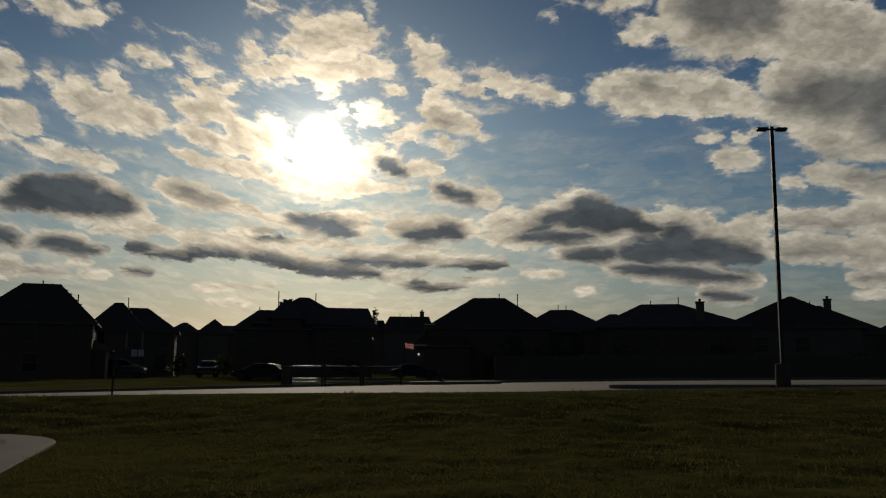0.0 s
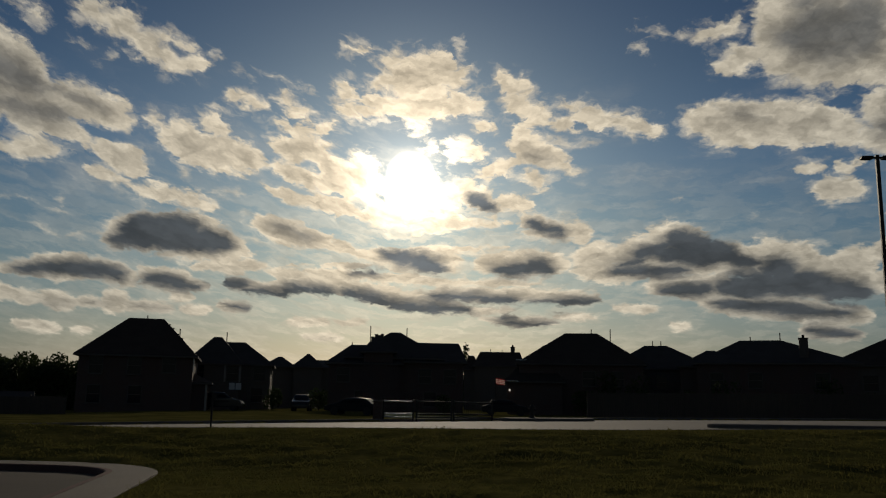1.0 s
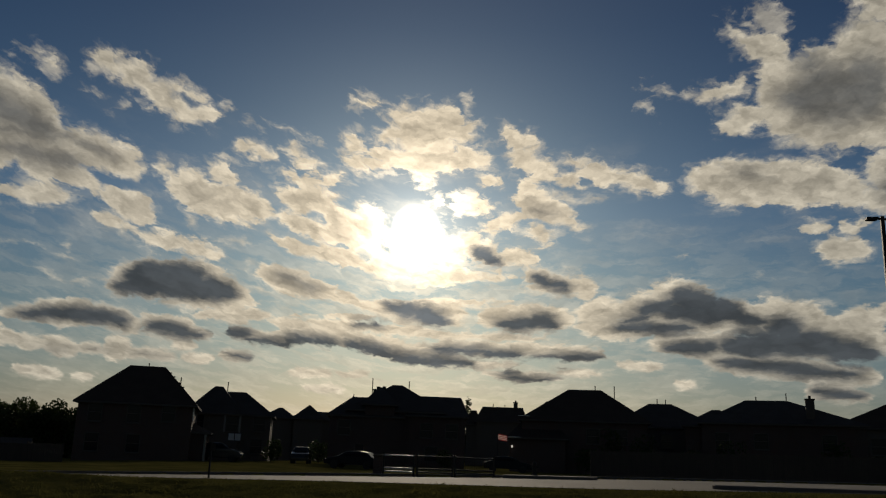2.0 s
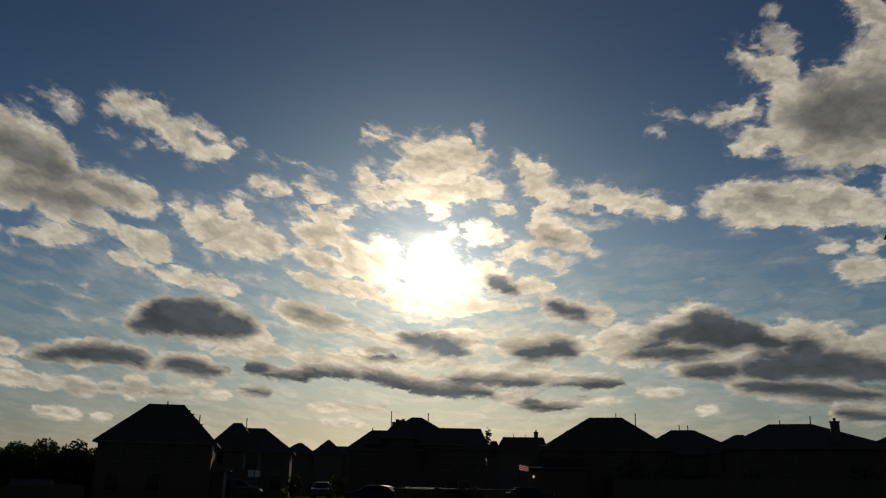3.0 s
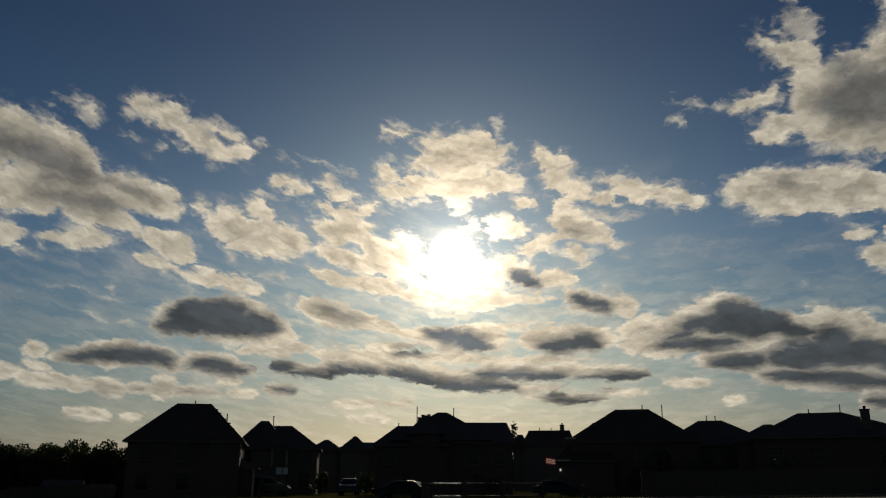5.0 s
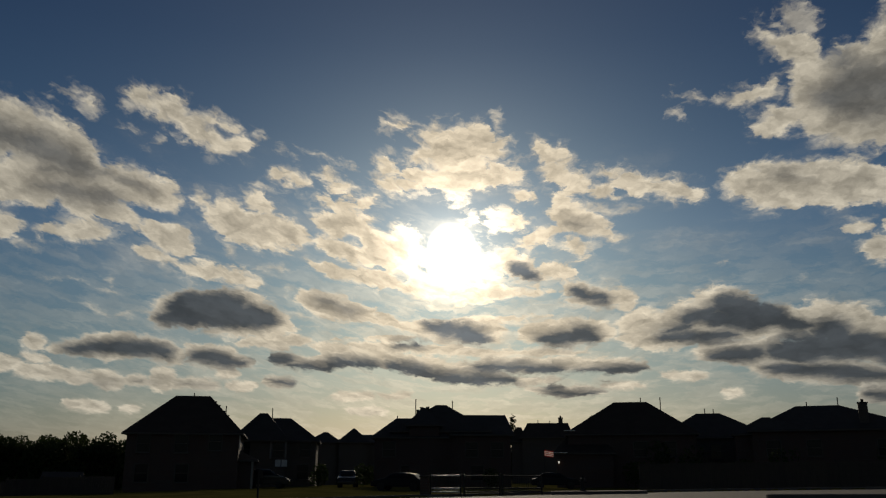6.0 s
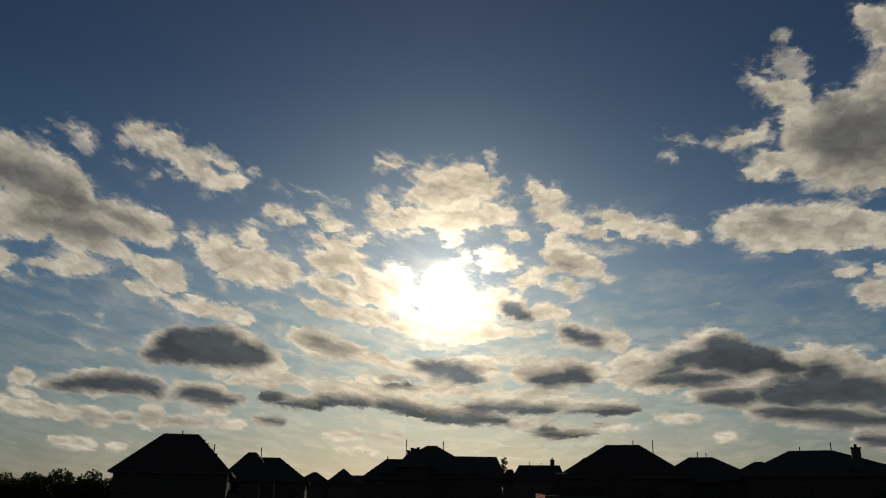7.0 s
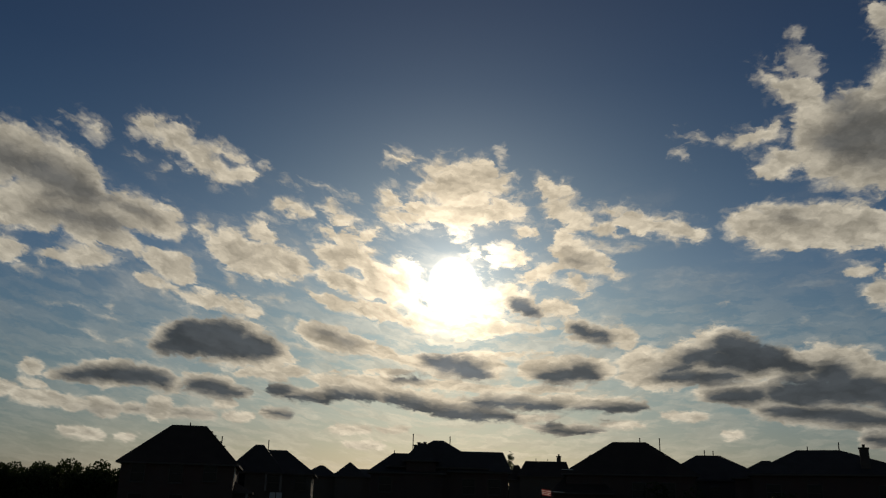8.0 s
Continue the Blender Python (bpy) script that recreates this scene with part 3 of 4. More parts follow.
LAWN = mat("mown_grass", (0.038, 0.040, 0.012), (0.137, 0.121, 0.037), 1.0, 0.4, 2.8, 0.9, spec=0.0)
BLADE = mat("grass_blades", (0.067, 0.072, 0.020), (0.121, 0.107, 0.032), 0.9, 0.5, 3.0, 0.0, spec=0.03, through_light=0.5)
WEED = mat("dry_weed_stalks", (0.30, 0.28, 0.11), (0.22, 0.21, 0.08), 0.6, 2.0, 8.0, 0.0, through_light=0.5)
LEAF = mat("dark_foliage", (0.035, 0.055, 0.018), (0.06, 0.075, 0.025), 0.7, 0.5, 3.0, 0.0, spec=0.1, through_light=0.25)
BARK = mat("bark", (0.11, 0.085, 0.065), (0.07, 0.055, 0.042), 0.95, 4, 20, 0.6)
WOOD = mat("weathered_fence_wood", (0.075, 0.058, 0.045), (0.052, 0.042, 0.034), 0.9, 2.0, 22, 0.35, stretch=(6, 6, 0.6))
PAINT_DARK = mat("dark_car_paint", (0.018, 0.02, 0.024), (0.024, 0.026, 0.03), 0.14, 1.0, 30, 0.0, 0.0, 0.08)
PAINT_GLOSS = mat("polished_dark_car_paint", (0.02, 0.021, 0.024), (0.026, 0.027, 0.03), 0.14, 1.0, 30, 0.0, 0.0, 0.5)
RUBBER = mat("tyre_rubber", (0.02, 0.02, 0.02), (0.03, 0.03, 0.03), 0.85, 5, 40, 0.1)
FLAG_RED = mat("red_cloth", (0.42, 0.05, 0.05), (0.34, 0.04, 0.045), 0.9, 3, 30, 0.0, through_light=0.6)
FLAG_WHITE = mat("white_cloth", (0.72, 0.68, 0.64), (0.62, 0.58, 0.55), 0.9, 3, 30, 0.0, through_light=0.6)
KERB_RED = mat("faded_red_kerb_paint", (0.12, 0.062, 0.055), (0.085, 0.048, 0.044), 0.9, 1.5, 25, 0.2, spec=0.1)


def glass(name, tint):
    m = bpy.data.materials.new(name)
    m.use_nodes = True
    b = m.node_tree.nodes["Principled BSDF"]
    b.inputs["Base Color"].default_value = (*tint, 1)
    b.inputs["Roughness"].default_value, b.inputs["Specular IOR Level"].default_value = 0.06, 0.2
    b.inputs["IOR"].default_value = 1.5
    return m


# emission that imitates small sun glints on the house fronts
GLINT_GLOW = bpy.data.materials.new("glint_glow")
GLINT_GLOW.use_nodes = True
glint_node = GLINT_GLOW.node_tree.nodes["Principled BSDF"]
glint_node.inputs["Base Color"].default_value = (0.8, 0.78, 0.72, 1)
glint_node.inputs["Emission Color"].default_value, glint_node.inputs["Emission Strength"].default_value = (1.0, 0.9, 0.75, 1), 0.6
PANE = glass("window_glass", (0.012, 0.014, 0.018))


# ---- building blocks ----
def part(name, bm, material, parent=None, label=""):
    me = bpy.data.meshes.new(name)
    bmesh.ops.recalc_face_normals(bm, faces=bm.faces)
    bm.to_mesh(me)
    bm.free()
    me.materials.append(material)
    ob = new(name, me)
    ob.parent = parent
    return tagged(ob, label) if label else ob


def thing(name, m, label, category, group="", kind=""):
    ob = new(name)
    ob.matrix_world = m
    return tagged(ob, label, category, group, kind)


def box(bm, x0, x1, y0, y1, z0, z1, bevel=0.0):
    vs = [bm.verts.new(p) for p in ((x0, y0, z0), (x1, y0, z0), (x1, y1, z0), (x0, y1, z0),
                                    (x0, y0, z1), (x1, y0, z1), (x1, y1, z1), (x0, y1, z1))]
    fs = [bm.faces.new([vs[i] for i in f]) for f in ((3, 2, 1, 0), (4, 5, 6, 7), (0, 1, 5, 4), (1, 2, 6, 5), (2, 3, 7, 6), (3, 0, 4, 7))]
    if bevel:
        bmesh.ops.bevel(bm, geom=list({e for f in fs for e in f.edges}), offset=bevel, segments=2, affect="EDGES", profile=0.5)
    return bm


def boxed(*a, **k):
    return box(bmesh.new(), *a, **k)


def tube(bm, p, q, r0, r1=None, sides=10):
    p, q = Vector(p), Vector(q)
    m = Matrix.Translation((p + q) / 2) @ (q - p).to_track_quat("Z", "Y").to_matrix().to_4x4()
    bmesh.ops.create_cone(bm, cap_ends=True, segments=sides, radius1=r0, radius2=r0 if r1 is None else r1, depth=(q - p).length, matrix=m)
    return bm


def tubed(*a, **k):
    return tube(bmesh.new(), *a, **k)


# ---- ground ----
def clamp(v, a, b):
    return max(a, min(b, v))


def ease(v, a, b):
    t = clamp((v - a) / (b - a), 0.0, 1.0)
    return t * t * (3 - 2 * t)


def road_near(x):
    x = clamp(x, -22, 20)
    return 32.9 + 0.25 * x - 0.006 * x * x - 2.8 * math.exp(-((x - 2.5) / 7.0) ** 2)


def road_far(x):
    x = clamp(x, -22, 20.5)
    return max(51.5 + 0.75 * x - 0.018 * x * x, road_near(x) + 0.8)


def road_z(x):
    return 0.75 + 0.012 * clamp(x, -20, 28)


def lot_edge(x, y):
    """Signed distance to the outer edge of the walk round the parking bay; inside is negative."""
    dx, dy = x + 11.31, y - 17.41
    if dy < 0.289 * dx and dx > 0:
        return dx * 0.961 + dy * 0.277 - 3.26
    if dx < 0:
        return dy - 3.26
    return math.hypot(dx, dy) - 3.26


def ground_z(x, y):
    n, f, r = road_near(x), road_far(x), road_z(x)
    z = r * ease(y, 17.0, n - 1.0)
    z += 0.10 * math.sin(x * 0.16 + 0.6) * ease(y, 12, 20) * (1 - ease(y, n - 6, n - 1))
    z += 0.24 * ease(-x, 11, 18) * math.exp(-((y - n + 2.0) / 1.6) ** 2)
    if y > f:
        z = r + (0.45 - 1.4 * ease(-x, 31, 52) - r) * ease(y, f + 2, f + 26)
    if y > 20 or x > -4:
        z += (0.09 * noise.noise((x * 0.6, y * 0.9, 3.0)) + 0.05 * noise.noise((x * 2.1, y * 2.1, 8.0))) * (1 - ease(y, n - 3, n - 0.5)) * ease(y, 1, 5)
    if n + 0.1 < y < f - 0.1:
        z -= 0.22
    d = lot_edge(x, y)
    if d < 0.4 and y < 24:
        z = min(z, z * ease(d, -0.2, 0.4)) - 0.10 * (1 - ease(d, -0.5, -0.1)) - 0.3 * (1 - ease(d, -1.7, -1.1))
    return z


def lines(lo, hi, step, far, grow=1.22):
    v = [lo + i * step for i in range(int((hi - lo) / step) + 1)]
    s = step
    while v[-1] < far:
        s *= grow
        v.append(v[-1] + s)
    s = step
    while v[0] > -far:
        s *= grow
        v.insert(0, v[0] - s)
    return v


def sheet(xs, ys, height):
    verts = [(x, y, height(x, y)) for y in ys for x in xs]
    w = len(xs)
    faces = [(j * w + i, j * w + i + 1, (j + 1) * w + i + 1, (j + 1) * w + i) for j in range(len(ys) - 1) for i in range(w - 1)]
    me = bpy.data.meshes.new("sheet")
    me.from_pydata(verts, [], faces)
    me.polygons.foreach_set("use_smooth", [True] * len(faces))
    return me


me = sheet(lines(-26, 26, 0.25, 4500), lines(-5, 62, 0.25, 4500), ground_z)
me.materials.append(LAWN)
ground = tagged(new("ground", me), "unevenly mown dark green lawn rising to the road", "lawn", kind="structure")

# road, its two kerbs and the islands
me = bpy.data.meshes.new("road")
xs = [-300, -200, -120, -80, -50, -35] + [-24 + i * 2 for i in range(27)] + [36, 50, 80, 120, 200, 300]
bm = bmesh.new()
prev = None
for x in xs:
    n, f, z = road_near(x), road_far(x), road_z(x)
    row = [bm.verts.new((x, n + (f - n) * k / 6, z - 0.10 + 0.10 * math.sin(math.pi * k / 6))) for k in range(7)]
    if prev:
        for k in range(6):
            bm.faces.new((prev[k], row[k], row[k + 1], prev[k + 1]))
    prev = row
road = tagged(part("road", bm, ASPHALT), "pale worn street surface shining in low light", "road", kind="structure")


def kerb(name, edge, width, lip, label):
    bm = bmesh.new()
    prev = None
    for x in xs:
        y, z = edge(x), road_z(x)
        prof = ((0, -0.2), (0, lip - 0.02), (0.02, lip), (width - 0.03, lip), (width, lip - 0.03), (width + 0.02, -0.2))
        row = [bm.verts.new((x, y + a, z + b)) for a, b in prof]
        if prev:
            for k in range(len(row) - 1):
                bm.faces.new((prev[k], row[k], row[k + 1], prev[k + 1]))
        prev = row
    return tagged(part(name, bm, KERB_C), label, "kerb", kind="structure")


kerb("kerb_near", lambda x: road_near(x) - 0.15, 0.16, 0.02, "worn concrete kerb between lawn and street")
kerb("kerb_far", lambda x: road_far(x) - 0.02, 0.18, 0.06, "dark shaded concrete kerb on the street's far side")


def island(x0, x1, y, half, h, label):
    bm = bmesh.new()
    n = 40
    rings = []
    for inset, z in ((0, -0.12), (0, h - 0.03), (0.04, h), (0.2, h + 0.01)):
        ring = []
        for i in range(n):
            a = 2 * math.pi * i / n
            c, s = math.cos(a), math.sin(a)
            px = (x0 + half if c < 0 else x1 - half) + (half - inset) * c
            ring.append(bm.verts.new((px, y + 0.2 * (px - (x0 + x1) / 2) * 0.3 + (half - inset) * s, road_z(px) + z)))
        rings.append(ring)
    for a, b in zip(rings, rings[1:]):
        for i in range(n):
            bm.faces.new((a[i], a[(i + 1) % n], b[(i + 1) % n], b[i]))
    bm.faces.new(rings[-1])
    return tagged(part("traffic_island", bm, KERB_C), label, "traffic island", kind="structure")


island(-1.8, 3.2, 47.0, 0.8, 0.13, "low dark kerbed island in the street")
island(7.2, 48.0, 38.6, 0.7, 0.12, "long low kerbed island along the street")

# walk and bay: arc round the corner, then straight towards the viewer
def corner(r, z, n=22):
    pts = [(-60.0, 17.41 + r, z), (-40.0, 17.41 + r, z), (-25.0, 17.41 + r, z), (-16.0, 17.41 + r, z)]
    for i in range(n + 1):
        a = radians(90 - 73.9 * i / n)
        pts.append((-11.31 + r * math.cos(a), 17.41 + r * math.sin(a), z))
    x, y, _ = pts[-1]
    for s in (2.5, 5, 8, 12, 18, 26, 40, 70):
        pts.append((x + 0.277 * s, y - 0.961 * s, z))
    return pts


def ribbon(name, rings, material, label, category):
    bm = bmesh.new()
    rows = [[bm.verts.new(p) for p in ring] for ring in rings]
    for a, b in zip(rows, rows[1:]):
        for i in range(len(a) - 1):
            bm.faces.new((a[i], a[i + 1], b[i + 1], b[i]))
    return tagged(part(name, bm, material), label, category, kind="structure")


ribbon("pavement", (corner(3.26, -0.25), corner(3.26, 0.0), corner(3.23, 0.015), corner(2.31, 0.015)), CONCRETE, "pale curved concrete walk round a parking bay", "pavement")
ribbon("kerb_bay", (corner(2.31, 0.019), corner(2.18, 0.019), corner(2.14, 0.0), corner(2.10, -0.12), corner(2.08, -0.3)), KERB_RED, "curved kerb dropping to the parking bay", "kerb")
bm = bmesh.new()
edge = [bm.verts.new(p) for p in corner(2.10, -0.12)]
hub = [bm.verts.new((-60.0, y, -0.12)) for y in (16.0, -50.0)]
for i in range(len(edge) - 1):
    bm.faces.new((edge[i], edge[i + 1], hub[0]))
bm.faces.new((edge[-1], hub[1], hub[0]))
tagged(part("parking_bay", bm, BAY), "plain grey parking bay surface", "parking bay", kind="structure")


# ---- houses ----
def roof_mesh(u0, u1, v0, v1, ze, zr, r0, r1, axis="u"):
    """Hipped roof with a fascia: eave rectangle, ridge from r0 to r1 along u (or along v)."""
    bm = bmesh.new()
    low = [bm.verts.new((x, y, ze - 0.16)) for x, y in ((u0, v0), (u1, v0), (u1, v1), (u0, v1))]
    top = [bm.verts.new((x, y, ze + 0.02)) for x, y in ((u0, v0), (u1, v0), (u1, v1), (u0, v1))]
    bm.faces.new(low[::-1])
    for i in range(4):
        bm.faces.new((low[i], low[(i + 1) % 4], top[(i + 1) % 4], top[i]))
    if axis == "u":
        c = (v0 + v1) / 2
        a, b = bm.verts.new((r0, c, zr)), bm.verts.new((r1, c, zr))
        for f in ((top[0], top[1], b, a), (top[1], top[2], b), (top[2], top[3], a, b), (top[3], top[0], a)):
            bm.faces.new(f)
    else:
        c = (u0 + u1) / 2
        a, b = bm.verts.new((c, r0, zr)), bm.verts.new((c, r1, zr))
        for f in ((top[0], top[1], a), (top[1], top[2], b, a), (top[2], top[3], b), (top[3], top[0], a, b)):
            bm.faces.new(f)
    return bm


def window(parent, u, z, w, h, v, muntin=True):
    """A window on the front wall at depth v: recessed pane, frame, sill and glazing bar."""
    bm = bmesh.new()
    for a in ((u - w / 2 - 0.08, u - w / 2, z - h / 2 - 0.08, z + h / 2 + 0.08), (u + w / 2, u + w / 2 + 0.08, z - h / 2 - 0.08, z + h / 2 + 0.08),
              (u - w / 2, u + w / 2, z + h / 2, z + h / 2 + 0.08), (u - w / 2, u + w / 2, z - h / 2 - 0.08, z - h / 2)):
        box(bm, a[0], a[1], v - 0.07, v - 0.002, a[2], a[3])
    if muntin:
        box(bm, u - w / 2, u + w / 2, v - 0.05, v - 0.03, z - 0.025, z + 0.025)
    win = part("window", bm, FRAME, parent)
    part("pane", boxed(u - w / 2, u + w / 2, v - 0.03, v - 0.004, z - h / 2, z + h / 2), PANE, win)
    part("sill", boxed(u - w / 2 - 0.14, u + w / 2 + 0.14, v - 0.14, v - 0.004, z - h / 2 - 0.15, z - h / 2 - 0.082, bevel=0.012), FRAME, win)
    return win


def wing(h, u0, u1, v0, v1, ze, zr, r0, r1, wall, roof, axis="u", over=0.4):
    part("wall", boxed(u0 + over, u1 - over, v0 + over, v1 - over, -1.7, ze - 0.17), wall, h)
    part("roof", roof_mesh(u0, u1, v0, v1, ze, zr, r0, r1, axis), roof, h)
    bm = bmesh.new()
    for y in (v0 - 0.03, ):
        box(bm, u0 - 0.02, u1 + 0.02, y, y + 0.025, ze - 0.17, ze + 0.0)
    part("fascia", bm, FRAME, h)


def vent(h, u, v, z, tall, r=0.055):
    bm = tubed((u, v, z - 0.9), (u, v, z + tall), r)
    tube(bm, (u, v, z + tall), (u, v, z + tall + 0.06), r * 1.5, r * 1.2)
    part("vent_pipe", bm, METAL_DARK, h)


def chimney(h, u0, u1, v, z0, z1, wall):
    c = part("chimney", boxed(u0, u1, v, v + 0.9, z0, z1 - 0.12), wall, h)
    bm = boxed(u0 - 0.07, u1 + 0.07, v - 0.07, v + 0.97, z1 - 0.12, z1, bevel=0.02)
    part("cap", bm, CONCRETE, c)
    part("flue", tubed(((u0 + u1) / 2, v + 0.45, z1), ((u0 + u1) / 2, v + 0.45, z1 + 0.32), 0.13, 0.15, 12), METAL_DARK, c)


def box_vent(h, u, v, z):
    """A low square roof vent with a flat hood."""
    o = part("roof_vent", boxed(u - 0.16, u + 0.16, v - 0.16, v + 0.16, z - 0.35, z + 0.12, bevel=0.02), METAL_DARK, h)
    part("hood", boxed(u - 0.22, u + 0.22, v - 0.22, v + 0.22, z + 0.12, z + 0.19, bevel=0.02), METAL_DARK, o)


def wall_lantern(h, u, v, z):
    """A small added wall lamp whose glow stands for a glint: bracket, cage top, glass."""
    o = part("wall_lantern", boxed(u - 0.05, u + 0.05, v, v + 0.14, z - 0.03, z + 0.03, bevel=0.01), METAL_DARK, h)
    part("glass", tubed((u, v - 0.05, z - 0.12), (u, v - 0.05, z + 0.12), 0.08, 0.10, 10), GLINT_GLOW, o, "glowing white glass added for a glint")
    part("cap", tubed((u, v - 0.05, z + 0.12), (u, v - 0.05, z + 0.20), 0.13, 0.03, 10), METAL_DARK, o)


def site(az_deg, r, turn=0.0, z=0.4):
    a = radians(az_deg)
    return pose(r * math.sin(a), r * math.cos(a), z, 0, 0, -az_deg + turn)


ROW = "houses along the street"
G = 0.4  # house ground level; heights below are over it


def house(az_deg, r, label, turn=0.0):
    return thing("house", site(az_deg, r, turn, G), label, "house", ROW)


h = house(-25.48, 88, "tall two-storey dark brick house with a steep hipped roof", turn=-6)
wing(h, -5.2, 5.5, -5.5, 5.5, 4.95, 8.75, -1.4, 1.85, BRICK_RED, ROOF_BROWN)
wing(h, 2.6, 6.9, -4.6, 4.0, 2.6, 3.95, 3.4, 4.3, BRICK_RED, ROOF_BROWN)
for u, z in ((-3.3, 4.0), (0.0, 4.0), (3.0, 4.2), (-3.3, 1.4), (0.2, 1.4)):
    window(h, u, z, 1.1, 1.5, -5.1)
for v in (-5.0, -3.9):
    part("side_trim", boxed(5.1, 5.17, v, v + 0.35, 3.6, 4.9, bevel=0.01), TRIM, h, "pale painted trim of a side window")
for v in (-4.5, -1.2, 1.8):
    part("porch_post", boxed(6.3, 6.5, v, v + 0.2, -0.6, 2.5, bevel=0.02), SIDING, h, "pale painted porch post")
vent(h, 0.3, 0.0, 8.75, 0.22), vent(h, 3.4, 0.4, 7.2, 0.6)
for u, v, z in ((2.35, -0.75, 8.2), (2.75, -1.35, 7.8), (3.3, -2.2, 7.2), (3.75, -2.9, 6.75)):
    box_vent(h, u, v, z - 0.2)

h = house(-19.78, 104, "two-storey brick house with a bright lower window", turn=-4)
wing(h, -6.2, 4.8, -5.0, 5.0, 5.0, 7.75, -1.6, 1.2, BRICK_TAN, ROOF_GREY)
wing(h, -5.0, 1.4, -5.9, 3.0, 5.0, 8.2, -2.3, -1.4, BRICK_TAN, ROOF_GREY)
for u, z in ((-3.4, 4.0), (0.3, 3.9), (3.2, 4.0), (3.0, 1.6)):
    window(h, u, z, 1.2, 1.5, -5.5 if u < 1 else -4.6)
vent(h, -0.9, -0.9, 8.0, 0.75)
wall_lantern(h, 3.84, -4.76, 0.92)
# pale stone surround of the upper window
for x0, x1, z0, z1 in ((-0.62, -0.42, 3.0, 4.85), (1.02, 1.22, 3.0, 4.85), (-0.42, 1.02, 4.76, 4.95)):
    part("surround", boxed(x0, x1, -5.62, -5.505, z0, z1, bevel=0.015), SIDING, h, "pale stone window surround")
bm = boxed(0.02, 0.62, -5.52, -5.505, 2.16, 2.90)
part("blind", bm, TRIM, h, "pale drawn window blind")
part("blind", boxed(0.72, 1.32, -5.52, -5.505, 2.16, 2.90), TRIM, h, "pale drawn window blind")

h = house(-15.36, 140, "distant low-gabled dark house between neighbours")
wing(h, -6.5, -1.0, -4, 4, 6.2, 7.9, -3.9, -3.3, BRICK_TAN, ROOF_GREY)
wing(h, -2.6, 6.0, -4, 5, 6.2, 7.55, 0.5, 5.0, BRICK_TAN, ROOF_GREY)
wing(h, -1.8, 3.4, -5, 3, 6.2, 8.45, 0.75, 1.0, BRICK_TAN, ROOF_GREY)

h = house(-9.08, 100, "wide two-storey dark house with stepped hipped roofs")
wing(h, -8.0, 0.6, -5.2, 5.2, 5.3, 7.62, -5.5, -2.4, BRICK_RED, ROOF_GREY)
wing(h, -6.0, 5.2, -4.6, 6.0, 6.0, 9.2, -0.95, 0.18, BRICK_RED, ROOF_GREY)
wing(h, -4.2, -0.2, -5.4, 3.4, 6.6, 8.75, -2.5, -2.1, BRICK_RED, ROOF_GREY)
wing(h, 0.6, 7.7, -4.8, 5.2, 5.6, 8.02, 1.6, 7.05, BRICK_RED, ROOF_GREY)
for u, z in ((-6.0, 4.0), (-1.6, 4.2), (3.0, 4.0), (5.8, 4.0), (-4.0, 1.5), (3.6, 1.5)):
    window(h, u, z, 1.3, 1.5, -4.8 if u < 0.2 else -4.4)
box_vent(h, -1.9, -0.6, 8.7), box_vent(h, -2.6, -1.0, 8.62), box_vent(h, -3.0, -1.5, 8.3)
vent(h, -3.3, 0.0, 8.2, 1.55), vent(h, 0.95, 0.8, 9.1, 0.55), vent(h, -5.4, 0.0, 7.6, 0.25)

h = house(-2.72, 150, "distant two-storey house behind the row")
wing(h, -3.6, 5.4, -4.5, 4.5, 7.4, 10.0, -2.3, 4.6, BRICK_TAN, ROOF_BROWN)
wing(h, -5.4, -2.2, -3.5, 3.5, 6.8, 9.3, -4.2, -3.4, BRICK_TAN, ROOF_BROWN)
wing(h, -9.0, -5.0, -3.5, 3.5, 5.2, 6.6, -7.5, -6.0, BRICK_TAN, ROOF_BROWN)
chimney(h, 3.0, 3.7, -0.4, 8.0, 10.9, BRICK_TAN)
vent(h, -0.5, 0, 9.9, 0.5), vent(h, 1.5, 0, 9.9, 0.4)

h = house(2.37, 100, "two-storey dark house with a long front slope and porch roof")
wing(h, -6.0, 8.2, -5.5, 5.5, 5.6, 9.34, -0.6, 3.05, BRICK_RED, ROOF_BROWN)
wing(h, -7.2, -0.5, -6.6, 2.0, 3.6, 6.2, -5.0, -3.0, BRICK_RED, ROOF_BROWN)
for u0, u1, z in ((-7.1, -5.6, 3.62), (-5.9, -4.7, 5.9)):
    part("gutter", boxed(u0, u1, -6.74, -6.64, z - 0.05, z + 0.03, bevel=0.015), GALV, h, "short shining length of gutter")
wing(h, -5.0, 0.0, -4.5, 4.0, 6.0, 7.9, -3.1, -2.0, BRICK_RED, ROOF_BROWN)
wall_lantern(h, -6.55, -6.38, 2.63)
for u, z in ((2.0, 4.0), (5.0, 4.0), (3.5, 1.5)):
    window(h, u, z, 1.3, 1.5, -5.1)
vent(h, 2.4, 0, 9.3, 0.45), vent(h, 4.55, 0, 8.6, 1.15)

h = house(8.2, 110, "dark two-storey house with a plain hipped roof")
wing(h, -6.6, 6.4, -5, 5, 5.6, 8.62, -2.0, 0.7, BRICK_TAN, ROOF_GREY)
for u in (-3.0, 0.0, 3.0):
    window(h, u, 4.0, 1.2, 1.5, -4.6)
vent(h, -1.0, 0, 8.6, 0.55), vent(h, 0.0, 0, 8.6, 0.5)

